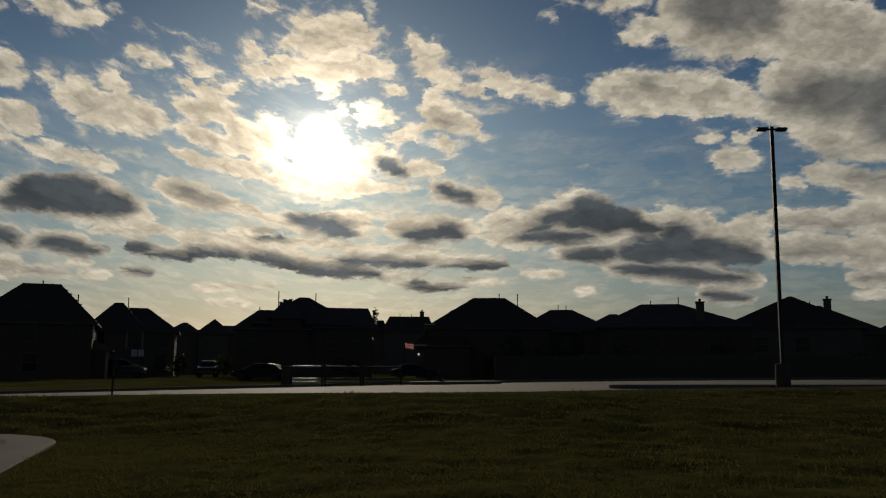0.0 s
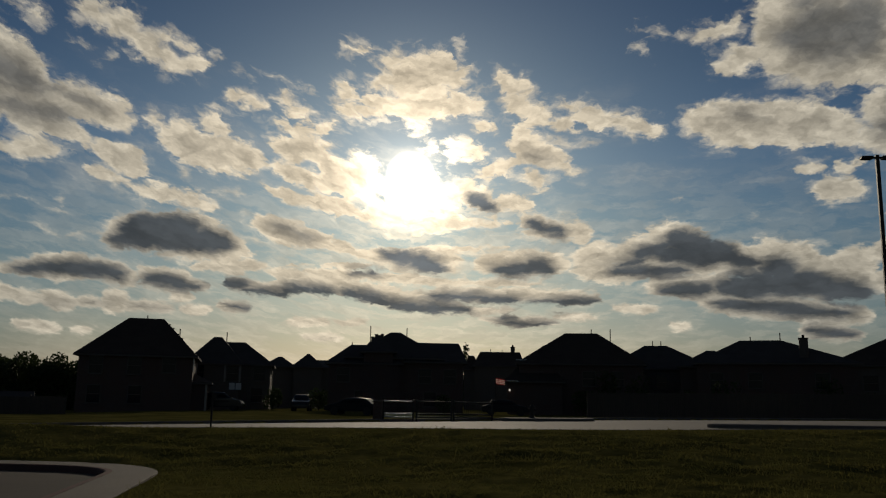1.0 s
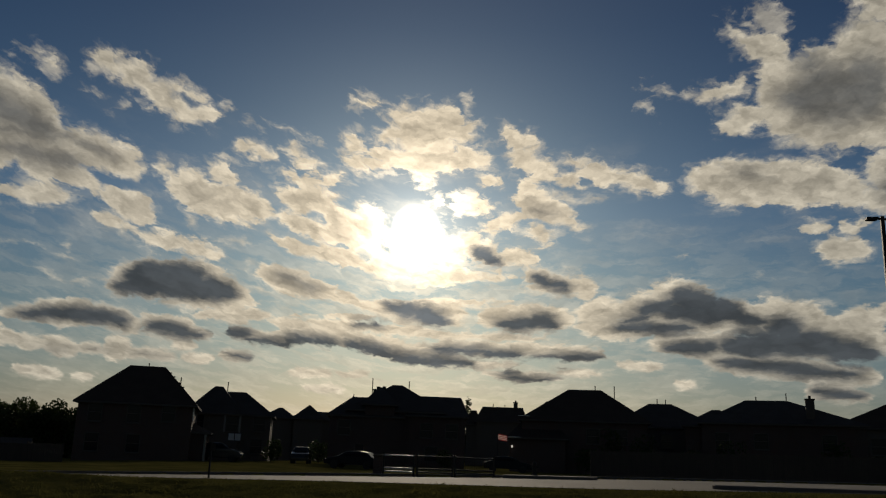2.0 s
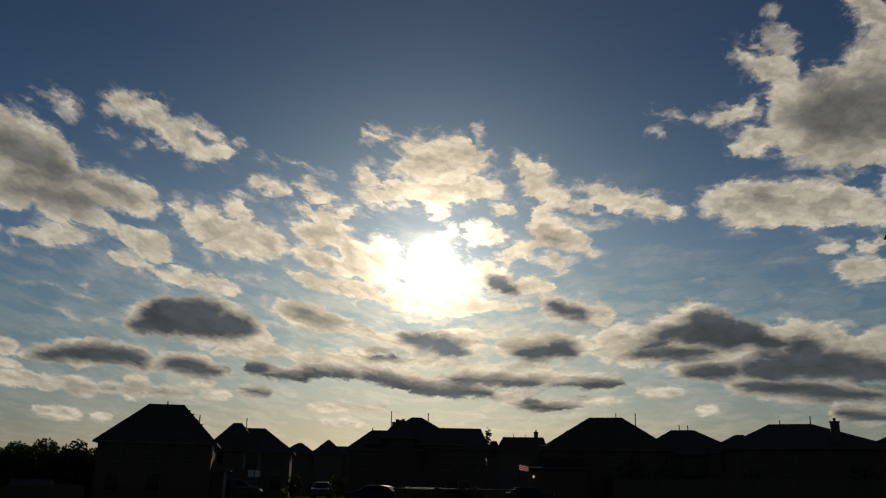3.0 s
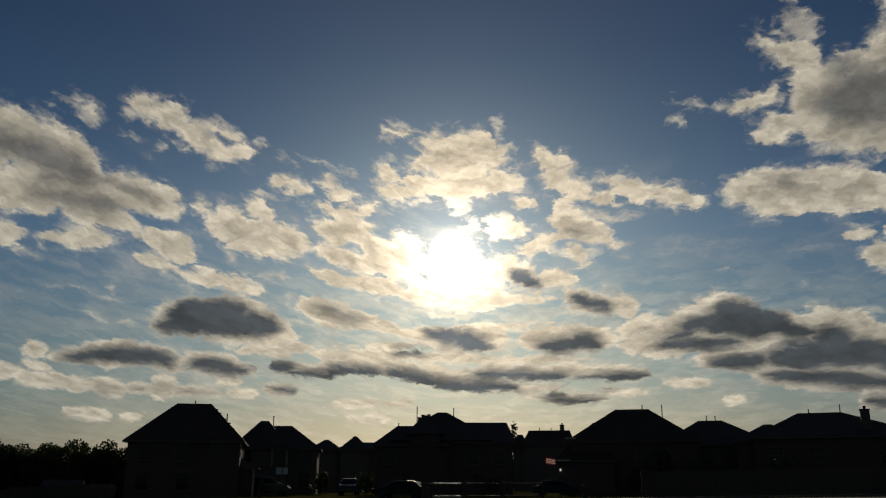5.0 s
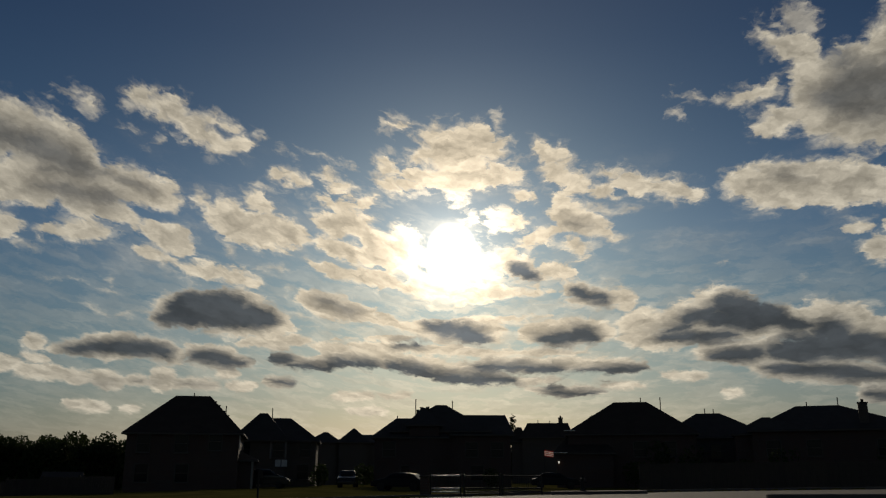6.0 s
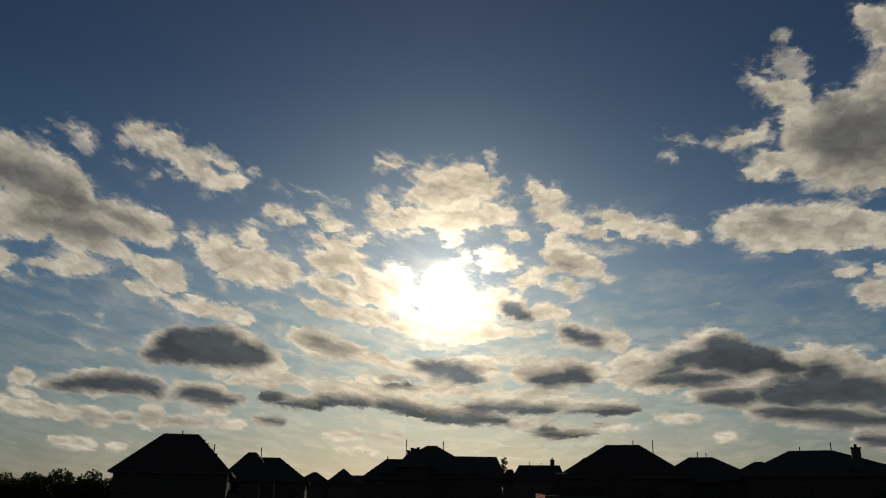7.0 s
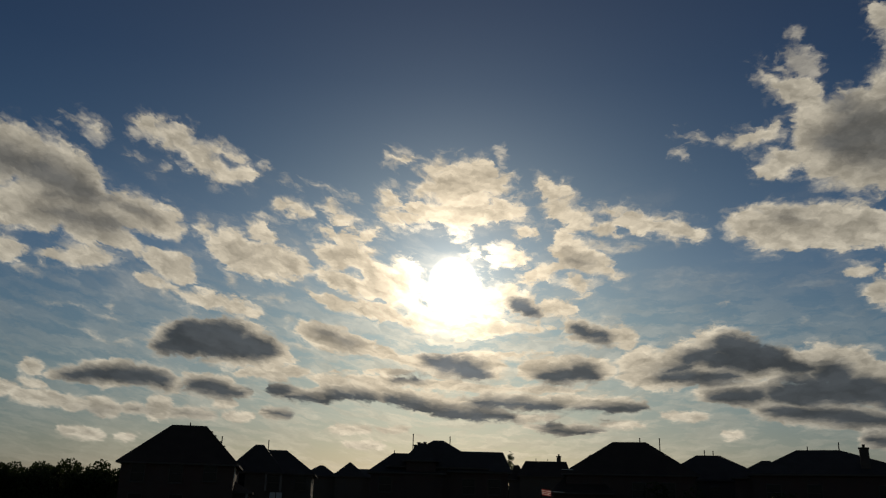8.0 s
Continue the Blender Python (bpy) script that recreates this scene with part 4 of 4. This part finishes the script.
h = house(14.49, 100, "broad dark house with a brick chimney on its slope")
wing(h, -7.2, 9.2, -5.6, 5.6, 5.8, 8.52, -2.5, 1.7, BRICK_RED, ROOF_GREY)
wing(h, -9.0, -3.0, -4.6, 3.0, 5.5, 7.38, -6.0, -5.15, BRICK_RED, ROOF_GREY)
chimney(h, 3.4, 4.25, -4.4, 4.0, 8.45, BRICK_TAN)
for u in (-4.8, -1.0, 5.4):
    window(h, u, 4.0, 1.3, 1.5, -5.2)
vent(h, -1.4, 0, 8.5, 0.35), vent(h, 1.66, 0, 8.5, 0.75)

h = house(22.78, 100, "dark two-storey house with a peaked roof and chimney")
wing(h, -8.2, 6.0, -5.2, 5.2, 5.6, 9.14, -1.2, -0.85, BRICK_TAN, ROOF_BROWN)
wing(h, -2.0, 8.2, -4.6, 5.6, 5.0, 8.1, 0.4, 1.9, BRICK_TAN, ROOF_BROWN)
chimney(h, 2.25, 3.0, -0.6, 5.0, 8.75, BRICK_TAN)
for u in (-4.0, 0.0, 4.4):
    window(h, u, 3.8, 1.3, 1.5, -4.8 if u < 1 else -4.2)
vent(h, 0.9, 0.3, 8.2, 0.3)

h = house(31.5, 100, "dark two-storey house at the end of the row")
wing(h, -8.0, 8.0, -5, 5, 5.0, 8.6, -2.0, 2.0, BRICK_RED, ROOF_GREY)
window(h, -3.0, 3.8, 1.3, 1.5, -4.6), window(h, 2.0, 3.8, 1.3, 1.5, -4.6)


# ---- street furniture ----
pole = thing("parking_lot_lamp", pose(14.43, 36.5, 0.97), "tall dark twin-headed lamp pole on a concrete pedestal", "street lamp")
bm = tubed((0, 0, -0.9), (0, 0, 0.93), 0.31, 0.31, 24)
bmesh.ops.bevel(bm, geom=[e for e in bm.edges if abs(e.verts[0].co.z - 0.93) < 0.01 and abs(e.verts[1].co.z - 0.93) < 0.01], offset=0.03, segments=2, affect="EDGES")
part("pedestal", bm, PEDESTAL, pole, "round dark concrete pedestal")
bm = boxed(-0.16, 0.16, -0.16, 0.16, 0.93, 0.955)
part("base_plate", bm, METAL_DARK, pole)
bm = bmesh.new()
box(bm, -0.075, 0.075, -0.075, 0.075, 0.95, 11.3, bevel=0.015)
part("shaft", bm, METAL_DARK, pole)
part("arm", boxed(-0.35, 0.35, -0.035, 0.035, 11.14, 11.22), METAL_DARK, pole)
for s in (-1, 1):
    bm = bmesh.new()
    box(bm, min(0.18 * s, 0.66 * s), max(0.18 * s, 0.66 * s), -0.17, 0.17, 11.12, 11.24, bevel=0.03)
    head = part("lamp_head", bm, METAL_DARK, pole)
    part("lens", boxed(min(0.24 * s, 0.6 * s), max(0.24 * s, 0.6 * s), -0.12, 0.12, 11.105, 11.118), PANE, head)

sign = thing("street_sign", pose(-11.5, 30.0, 0.35), "thin dark signpost at the edge of the street", "sign")
part("post", boxed(-0.03, 0.03, -0.02, 0.02, -0.3, 1.5), METAL_DARK, sign)
part("plate", boxed(-0.02, 0.16, -0.035, -0.022, 1.2, 1.45, bevel=0.004), METAL_DARK, sign)

plug = thing("fire_hydrant", pose(-0.13, 47.0, road_z(0) + 0.14), "stubby dark fire hydrant on the island", "hydrant")
bm = tubed((0, 0, 0), (0, 0, 0.07), 0.17, 0.17, 16)
tube(bm, (0, 0, 0.07), (0, 0, 0.58), 0.11, 0.11, 16)
tube(bm, (0, 0, 0.58), (0, 0, 0.72), 0.13, 0.05, 16)
part("barrel", bm, METAL_DARK, plug)
part("top_nut", tubed((0, 0, 0.72), (0, 0, 0.80), 0.03, 0.03, 6), METAL_DARK, plug)
for s in (-1, 1):
    part("side_cap", tubed((0.1 * s, 0, 0.44), (0.21 * s, 0, 0.44), 0.06, 0.05, 12), METAL_DARK, plug)


def rail_panel(x0, y0, x1, y1, z, label, rails, rail_label):
    """One panel of a steel rail fence: two posts, a top rail, two bottom rails and pickets."""
    d = math.hypot(x1 - x0, y1 - y0)
    p = thing("rail_fence", pose(x0, y0, z, 0, 0, math.degrees(math.atan2(y1 - y0, x1 - x0))), label, "fence", "rail fence panels")
    for u in (0.0, d - 0.08):
        post = part("post", boxed(u, u + 0.08, -0.04, 0.04, -0.5, 1.28, bevel=0.008), METAL_DARK, p)
        part("post_cap", boxed(u - 0.01, u + 0.09, -0.05, 0.05, 1.28, 1.31, bevel=0.008), METAL_DARK, post)
    for zz in (1.17, 0.53, 0.36):
        part("rail", tubed((0.08, 0, zz), (d - 0.08, 0, zz), 0.038, 0.038, 14), rails, p, rail_label)
    for i in range(1, int(d / 0.14)):
        part("picket", boxed(i * 0.14 - 0.008, i * 0.14 + 0.008, -0.008, 0.008, 0.3, 1.17), METAL_DARK, p)


rail_panel(-7.95, 45.0, -6.3, 45.05, 0.47, "steel rail fence panel with shining rails beside the street", GALV, "bare shining steel rail")
# these rails take a dark colour to imitate the glint fading along the fence
rail_panel(-6.2, 45.15, -4.4, 46.3, 0.47, "steel rail fence panel turning away from the street", METAL_DARK, "steel rail coloured dark where its glint fades")
rail_panel(-4.35, 46.4, -2.3, 47.9, 0.47, "steel rail fence panel turning away from the street", METAL_DARK, "steel rail coloured dark where its glint fades")
pier = thing("fence_pier", pose(-8.2, 45.0, 0.2), "dark square brick pier at the fence end", "pier")
part("shaft", boxed(-0.22, 0.22, -0.22, 0.22, -0.4, 1.35, bevel=0.015), BRICK_RED, pier)
part("cap", boxed(-0.27, 0.27, -0.27, 0.27, 1.35, 1.45, bevel=0.03), CONCRETE, pier)


def board_fence(p, q, z, tall, label, group):
    """A run of wooden privacy fence in panels: posts, two rails and boards."""
    p, q = Vector(p), Vector(q)
    n = max(1, round((q - p).length / 2.4))
    step = (q - p).length / n
    turn = math.degrees(math.atan2(q.y - p.y, q.x - p.x))
    for k in range(n):
        o = p.lerp(q, k / n)
        f = thing("board_fence", pose(o.x, o.y, z(o.x, o.y), 0, 0, turn), label, "fence", group)
        part("post", boxed(-0.05, 0.05, 0.0, 0.1, -0.6, tall + 0.08, bevel=0.01), WOOD, f)
        for zz in (0.35, tall - 0.3):
            part("rail", boxed(0.05, step - 0.05, 0.005, 0.045, zz, zz + 0.09), WOOD, f)
        for i in range(16):
            u = i * step / 16
            dz = 0.02 * math.sin(i * 2.3 + k)
            part("board", boxed(u + 0.004, u + step / 16 - 0.004, -0.02, 0.0, -0.35, tall + dz), WOOD, f)


def level(x, y):
    return ground_z(x, y)


board_fence((4.0, 66.0), (46.0, 71.0), level, 1.85, "weathered dark wooden privacy fence behind the street", "privacy fence panels")
board_fence((-40.0, 49.0), (-29.5, 52.0), level, 1.1, "low weathered wooden fence below the trees", "lower fence panels")


shed = thing("garden_shed", pose(-44.6, 70.0, ground_z(-44.6, 70.0), 0, 0, 30), "small dark shed with a low pitched roof below the trees", "shed")
part("wall", boxed(-1.5, 1.5, -1.1, 1.1, -0.6, 1.75), WOOD, shed)
part("roof", roof_mesh(-1.7, 1.7, -1.3, 1.3, 1.8, 2.45, -1.65, 1.65), ROOF_GREY, shed)
part("door", boxed(-0.4, 0.4, -1.14, -1.105, 0.0, 1.6, bevel=0.01), FRAME, shed)

# ---- cars ----
def car(m, label, paint, tall=1.5):
    c = thing("car", m, label, "car", "parked cars")
    k = tall / 1.5
    side = ((-2.25, 0.35), (-2.3, 0.62), (-2.2, 0.92 * k), (-1.85, 0.98 * k), (-1.25, 1.42 * k), (-0.6, 1.5 * k), (0.45, 1.46 * k),
            (1.15, 1.02 * k), (2.0, 0.86 * k), (2.28, 0.66), (2.28, 0.35))
    bm = bmesh.new()
    a, b = [], []
    for x, z in side:
        w = 0.9 if z < 1.05 * k else 0.66
        a.append(bm.verts.new((x, -w, z))), b.append(bm.verts.new((x, w, z)))
    n = len(side)
    for i in range(n):
        bm.faces.new((a[i], a[(i + 1) % n], b[(i + 1) % n], b[i]))
    bm.faces.new(a), bm.faces.new(b[::-1])
    bmesh.ops.triangulate(bm, faces=[f for f in bm.faces if len(f.verts) > 4])
    body = part("body", bm, paint, c)
    bev = body.modifiers.new("round", "BEVEL")
    bev.width, bev.segments, bev.limit_method, bev.angle_limit = 0.06, 3, "ANGLE", radians(25)
    for s in (-1, 1):
        bm = bmesh.new()
        vs = [bm.verts.new((x, s * (0.93 - 0.27 * (z / k - 1.0) / 0.45), z)) for x, z in ((-1.45, 1.06 * k), (0.85, 1.06 * k), (0.35, 1.38 * k), (-1.1, 1.38 * k))]
        bm.faces.new(vs)
        bmesh.ops.solidify(bm, geom=bm.faces[:], thickness=0.02)
        part("side_window", bm, PANE, c)
        for x in (-1.42, 1.4):
            w = part("wheel", tubed((x, s * 0.68, 0.33), (x, s * 0.92, 0.33), 0.33, 0.33, 24), RUBBER, c)
            part("rim", tubed((x, s * 0.915, 0.33), (x, s * 0.935, 0.33), 0.21, 0.19, 16), METAL_DARK, w)
        part("headlight", boxed(2.2, 2.3, min(s * 0.55, s * 0.85), max(s * 0.55, s * 0.85), 0.62, 0.76, bevel=0.02), PANE, c)
    bm = bmesh.new()
    box(bm, -0.02, 0.02, -0.62, 0.62, -0.32, 0.32)
    glass_ob = part("windscreen", bm, PANE, c)
    glass_ob.matrix_basis = pose(0.82, 0, 1.25 * k, 0, -58, 0)
    return c


def stand(az_deg, r, turn):
    a = radians(az_deg)
    x, y = r * math.sin(a), r * math.cos(a)
    return pose(x, y, ground_z(x, y), 0, 0, turn)


car(stand(-20.5, 86, 10), "dark parked estate car glinting under the windows", PAINT_GLOSS, 1.75)
car(stand(-15.3, 92, -80), "dark parked car half hidden behind the verge", PAINT_GLOSS, 1.7)
car(stand(-11.9, 72, 172), "dark parked car with shining windscreen edges", PAINT_DARK, 1.42)
car(stand(-1.9, 84, 5), "dark parked car with a glinting roof", PAINT_DARK, 1.5)


# ---- trees and shrubs ----
def crown(rng, lobes, leaves, size):
    """Many small leaf quads over a cluster of lobes: (x, y, z, rx, ry, rz) each."""
    verts, faces = [], []
    weight = np.array([l[3] * l[4] * l[5] for l in lobes]) ** 0.67
    pick = rng.choice(len(lobes), leaves, p=weight / weight.sum())
    for i in pick:
        x, y, z, rx, ry, rz = lobes[i]
        d = rng.normal(size=3)
        d /= np.linalg.norm(d)
        k = rng.uniform(0.55, 1.08) ** 0.6
        c = np.array((x, y, z)) + d * k * np.array((rx, ry, rz))
        u = rng.normal(size=3)
        u /= np.linalg.norm(u)
        v = np.cross(u, rng.normal(size=3))
        v /= np.linalg.norm(v)
        s = size * rng.uniform(0.6, 1.4)
        b = len(verts)
        verts += [tuple(c - u * s), tuple(c + v * s * 0.6), tuple(c + u * s), tuple(c - v * s * 0.6)]
        faces.append((b, b + 1, b + 2, b + 3))
    me = bpy.data.meshes.new("crown")
    me.from_pydata(verts, [], faces)
    me.materials.append(LEAF)
    return me


def tree(seed, tall, spread, label, low=0.12, leaves=4600):
    rng = np.random.default_rng(seed)
    t = thing("tree", pose(0, 0, 0), label, "tree", "woodland edge")
    bm = tubed((0, 0, -0.5), (0.1, 0, tall * 0.45), tall * 0.035, tall * 0.022, 8)
    lobes = []
    for i in range(11):
        a = rng.uniform(0, 6.28)
        q = spread * rng.uniform(0.2, 0.75)
        z = tall * rng.uniform(0.28 + low, 0.86)
        r = spread * rng.uniform(0.32, 0.55)
        lobes.append((q * math.cos(a), q * math.sin(a), min(z, tall - r * 0.8), r, r, r * 0.8))
        tube(bm, (0.05, 0, tall * rng.uniform(0.2, 0.42)), (q * math.cos(a), q * math.sin(a), z), tall * 0.012, tall * 0.004, 5)
    for i in range(5):
        a = rng.uniform(0, 6.28)
        lobes.append((spread * 0.6 * math.cos(a), spread * 0.6 * math.sin(a), tall * (low + 0.1), spread * 0.5, spread * 0.5, tall * 0.2))
    part("trunk", bm, BARK, t)
    c = new("crown", crown(rng, lobes, leaves, 0.27))
    c.parent = t
    return t


kinds = [tree(11 + i, tall, spread, "dark leafy tree in a distant wood edge") for i, (tall, spread) in enumerate(((9.5, 4.2), (8.2, 3.6), (10.4, 4.6)))]
rng = np.random.default_rng(5)
first = True
for i in range(46):
    a = -47 + i * 0.55 if i < 36 else -27.2 + (i - 36) * 1.1
    near_row = i % 2
    r = 168 + 22 * near_row + rng.uniform(-5, 5)
    k = kinds[i % 3]
    scale = rng.uniform(0.86, 1.1)
    x, y = r * math.sin(radians(a)), r * math.cos(radians(a))
    m = pose(x, y, ground_z(x, y) - 0.3, 0, 0, rng.uniform(0, 360))
    if i < 3:
        k.matrix_world = m
    else:
        copy_thing(k, m)
for i in range(34):
    a, r = -18.0 + i * 1.5, 212 + 16 * (i % 2)
    x, y = r * math.sin(radians(a)), r * math.cos(radians(a))
    copy_thing(kinds[(1, 0, 1, 1)[i % 4]], pose(x, y, ground_z(x, y) - 0.6, 0, 0, i * 77.0))

tall_tree = thing("poplar", stand(-4.55, 150, 0), "slim dark poplar behind the houses", "tree")
bm = tubed((0, 0, -0.5), (0, 0, 8.0), 0.2, 0.05, 8)
part("trunk", bm, BARK, tall_tree)
c = new("crown", crown(np.random.default_rng(3), [(0, 0, z, 1.0 - 0.07 * (z - 3), 1.0 - 0.07 * (z - 3), 1.3) for z in (2.5, 3.8, 5.2, 6.6, 8.0, 9.4, 10.3)], 900, 0.22))
c.parent = tall_tree


def shrub(m, wide, tall, seed, label):
    s = thing("shrub", m, label, "shrub", "garden shrubs")
    g = np.random.default_rng(seed)
    lobes = [(g.uniform(-0.6, 0.6) * wide, g.uniform(-0.4, 0.4) * wide, tall * g.uniform(0.3, 0.7), wide * 0.5, wide * 0.5, tall * 0.35) for _ in range(7)]
    bm = tubed((0, 0, -0.3), (0, 0, tall * 0.5), 0.05, 0.02, 6)
    for lx, ly, lz, *_ in lobes:
        tube(bm, (0, 0, 0.1), (lx, ly, lz), 0.03, 0.01, 5)
    part("stem", bm, BARK, s)
    o = new("leaves", crown(g, lobes, 700, 0.13))
    o.parent = s
    return s


for a, r, w, t, sd in ((-14.2, 96, 1.4, 2.6, 1), (-6.0, 92, 1.2, 2.0, 2), (3.0, 90, 1.6, 2.8, 3), (4.8, 91, 1.5, 4.6, 4), (6.8, 90, 1.7, 4.4, 5), (12.0, 88, 1.8, 4.0, 6),
                       (18.0, 90, 1.7, 4.2, 7), (20.5, 88, 1.5, 2.6, 8), (-1.0, 95, 1.2, 2.2, 9), (25.5, 90, 1.8, 3.0, 10), (9.6, 94, 1.6, 2.8, 11), (-17.2, 95, 1.3, 2.4, 12)):
    shrub(stand(a, r, sd * 40), w, t, sd, "dark rounded garden shrub against a house")

# ---- lawn growth ----
rng = np.random.default_rng(21)
N = 130000
ang = rng.uniform(-0.58, 0.52, N)
rad = np.sqrt(rng.uniform(8.5 ** 2, 36.0 ** 2, N) * rng.uniform(0.35, 1.0, N) + 20)
bx, by = rad * np.sin(ang), rad * np.cos(ang)
verts, faces = [], []
for x, y, lean, tall, turn in zip(bx.tolist(), by.tolist(), rng.normal(0, 0.5, N).tolist(), rng.gamma(4.0, 0.012, N).tolist(), rng.uniform(0, 3.14, N).tolist()):
    if y > road_near(x) - 0.25 or lot_edge(x, y) < 0.05:
        continue
    clump = noise.noise((x * 0.8, y * 0.8, 0.0)) + 0.6 * noise.noise((x * 2.6, y * 2.6, 5.0))
    if clump < -0.28:
        continue
    tall *= 0.8 + 0.9 * max(clump, 0.0)
    z = ground_z(x, y) - 0.01
    w = 0.008 + 0.0004 * y
    cx, sx = math.cos(turn) * w, math.sin(turn) * w
    b = len(verts)
    verts += [(x - cx, y - sx, z), (x + cx, y + sx, z), (x + lean * tall * 1.4, y + lean * tall, z + tall)]
    faces.append((b, b + 1, b + 2))
me = bpy.data.meshes.new("grass")
me.from_pydata(verts, [], faces)
me.materials.append(BLADE)
tagged(new("grass", me), "short uneven grass blades over the lawn", "grass", kind="stuff")

verts, faces = [], []
for i in range(130):
    x = 4.35 + rng.normal(0, 0.42)
    y = (14.6 if i % 3 else 16.6) + rng.normal(0, 0.4)
    z = ground_z(x, y) - 0.02
    tall, lean, w = rng.uniform(0.04, 0.11), rng.normal(0, 0.4), 0.005
    b = len(verts)
    verts += [(x - w, y, z), (x + w, y, z), (x + lean * tall, y, z + tall)]
    faces.append((b, b + 1, b + 2))
me = bpy.data.meshes.new("weeds")
me.from_pydata(verts, [], faces)
me.materials.append(WEED)
tagged(new("weeds", me), "patch of pale dry weed stalks in the lawn", "weeds", kind="stuff")

# ---- flag on the porch ----
flag = thing("porch_flag", stand(-2.1, 92.4, 0), "faded striped cloth flag hung on a house porch", "flag")
part("staff", tubed((-0.75, 0.0, -0.2), (-0.75, 0.0, 3.95), 0.025, 0.02, 8), METAL_DARK, flag)
for i in range(7):
    bm = bmesh.new()
    rows = [[bm.verts.new((-0.72 + 0.95 * k / 10, 0.06 * math.sin(k * 0.9 + 0.3 * e), 3.2 + 0.085 * (i + e) - 0.015 * k)) for k in range(11)] for e in (0, 1)]
    for k in range(10):
        bm.faces.new((rows[0][k], rows[0][k + 1], rows[1][k + 1], rows[1][k]))
    part("stripe", bm, FLAG_RED if i % 2 == 0 else FLAG_WHITE, flag)
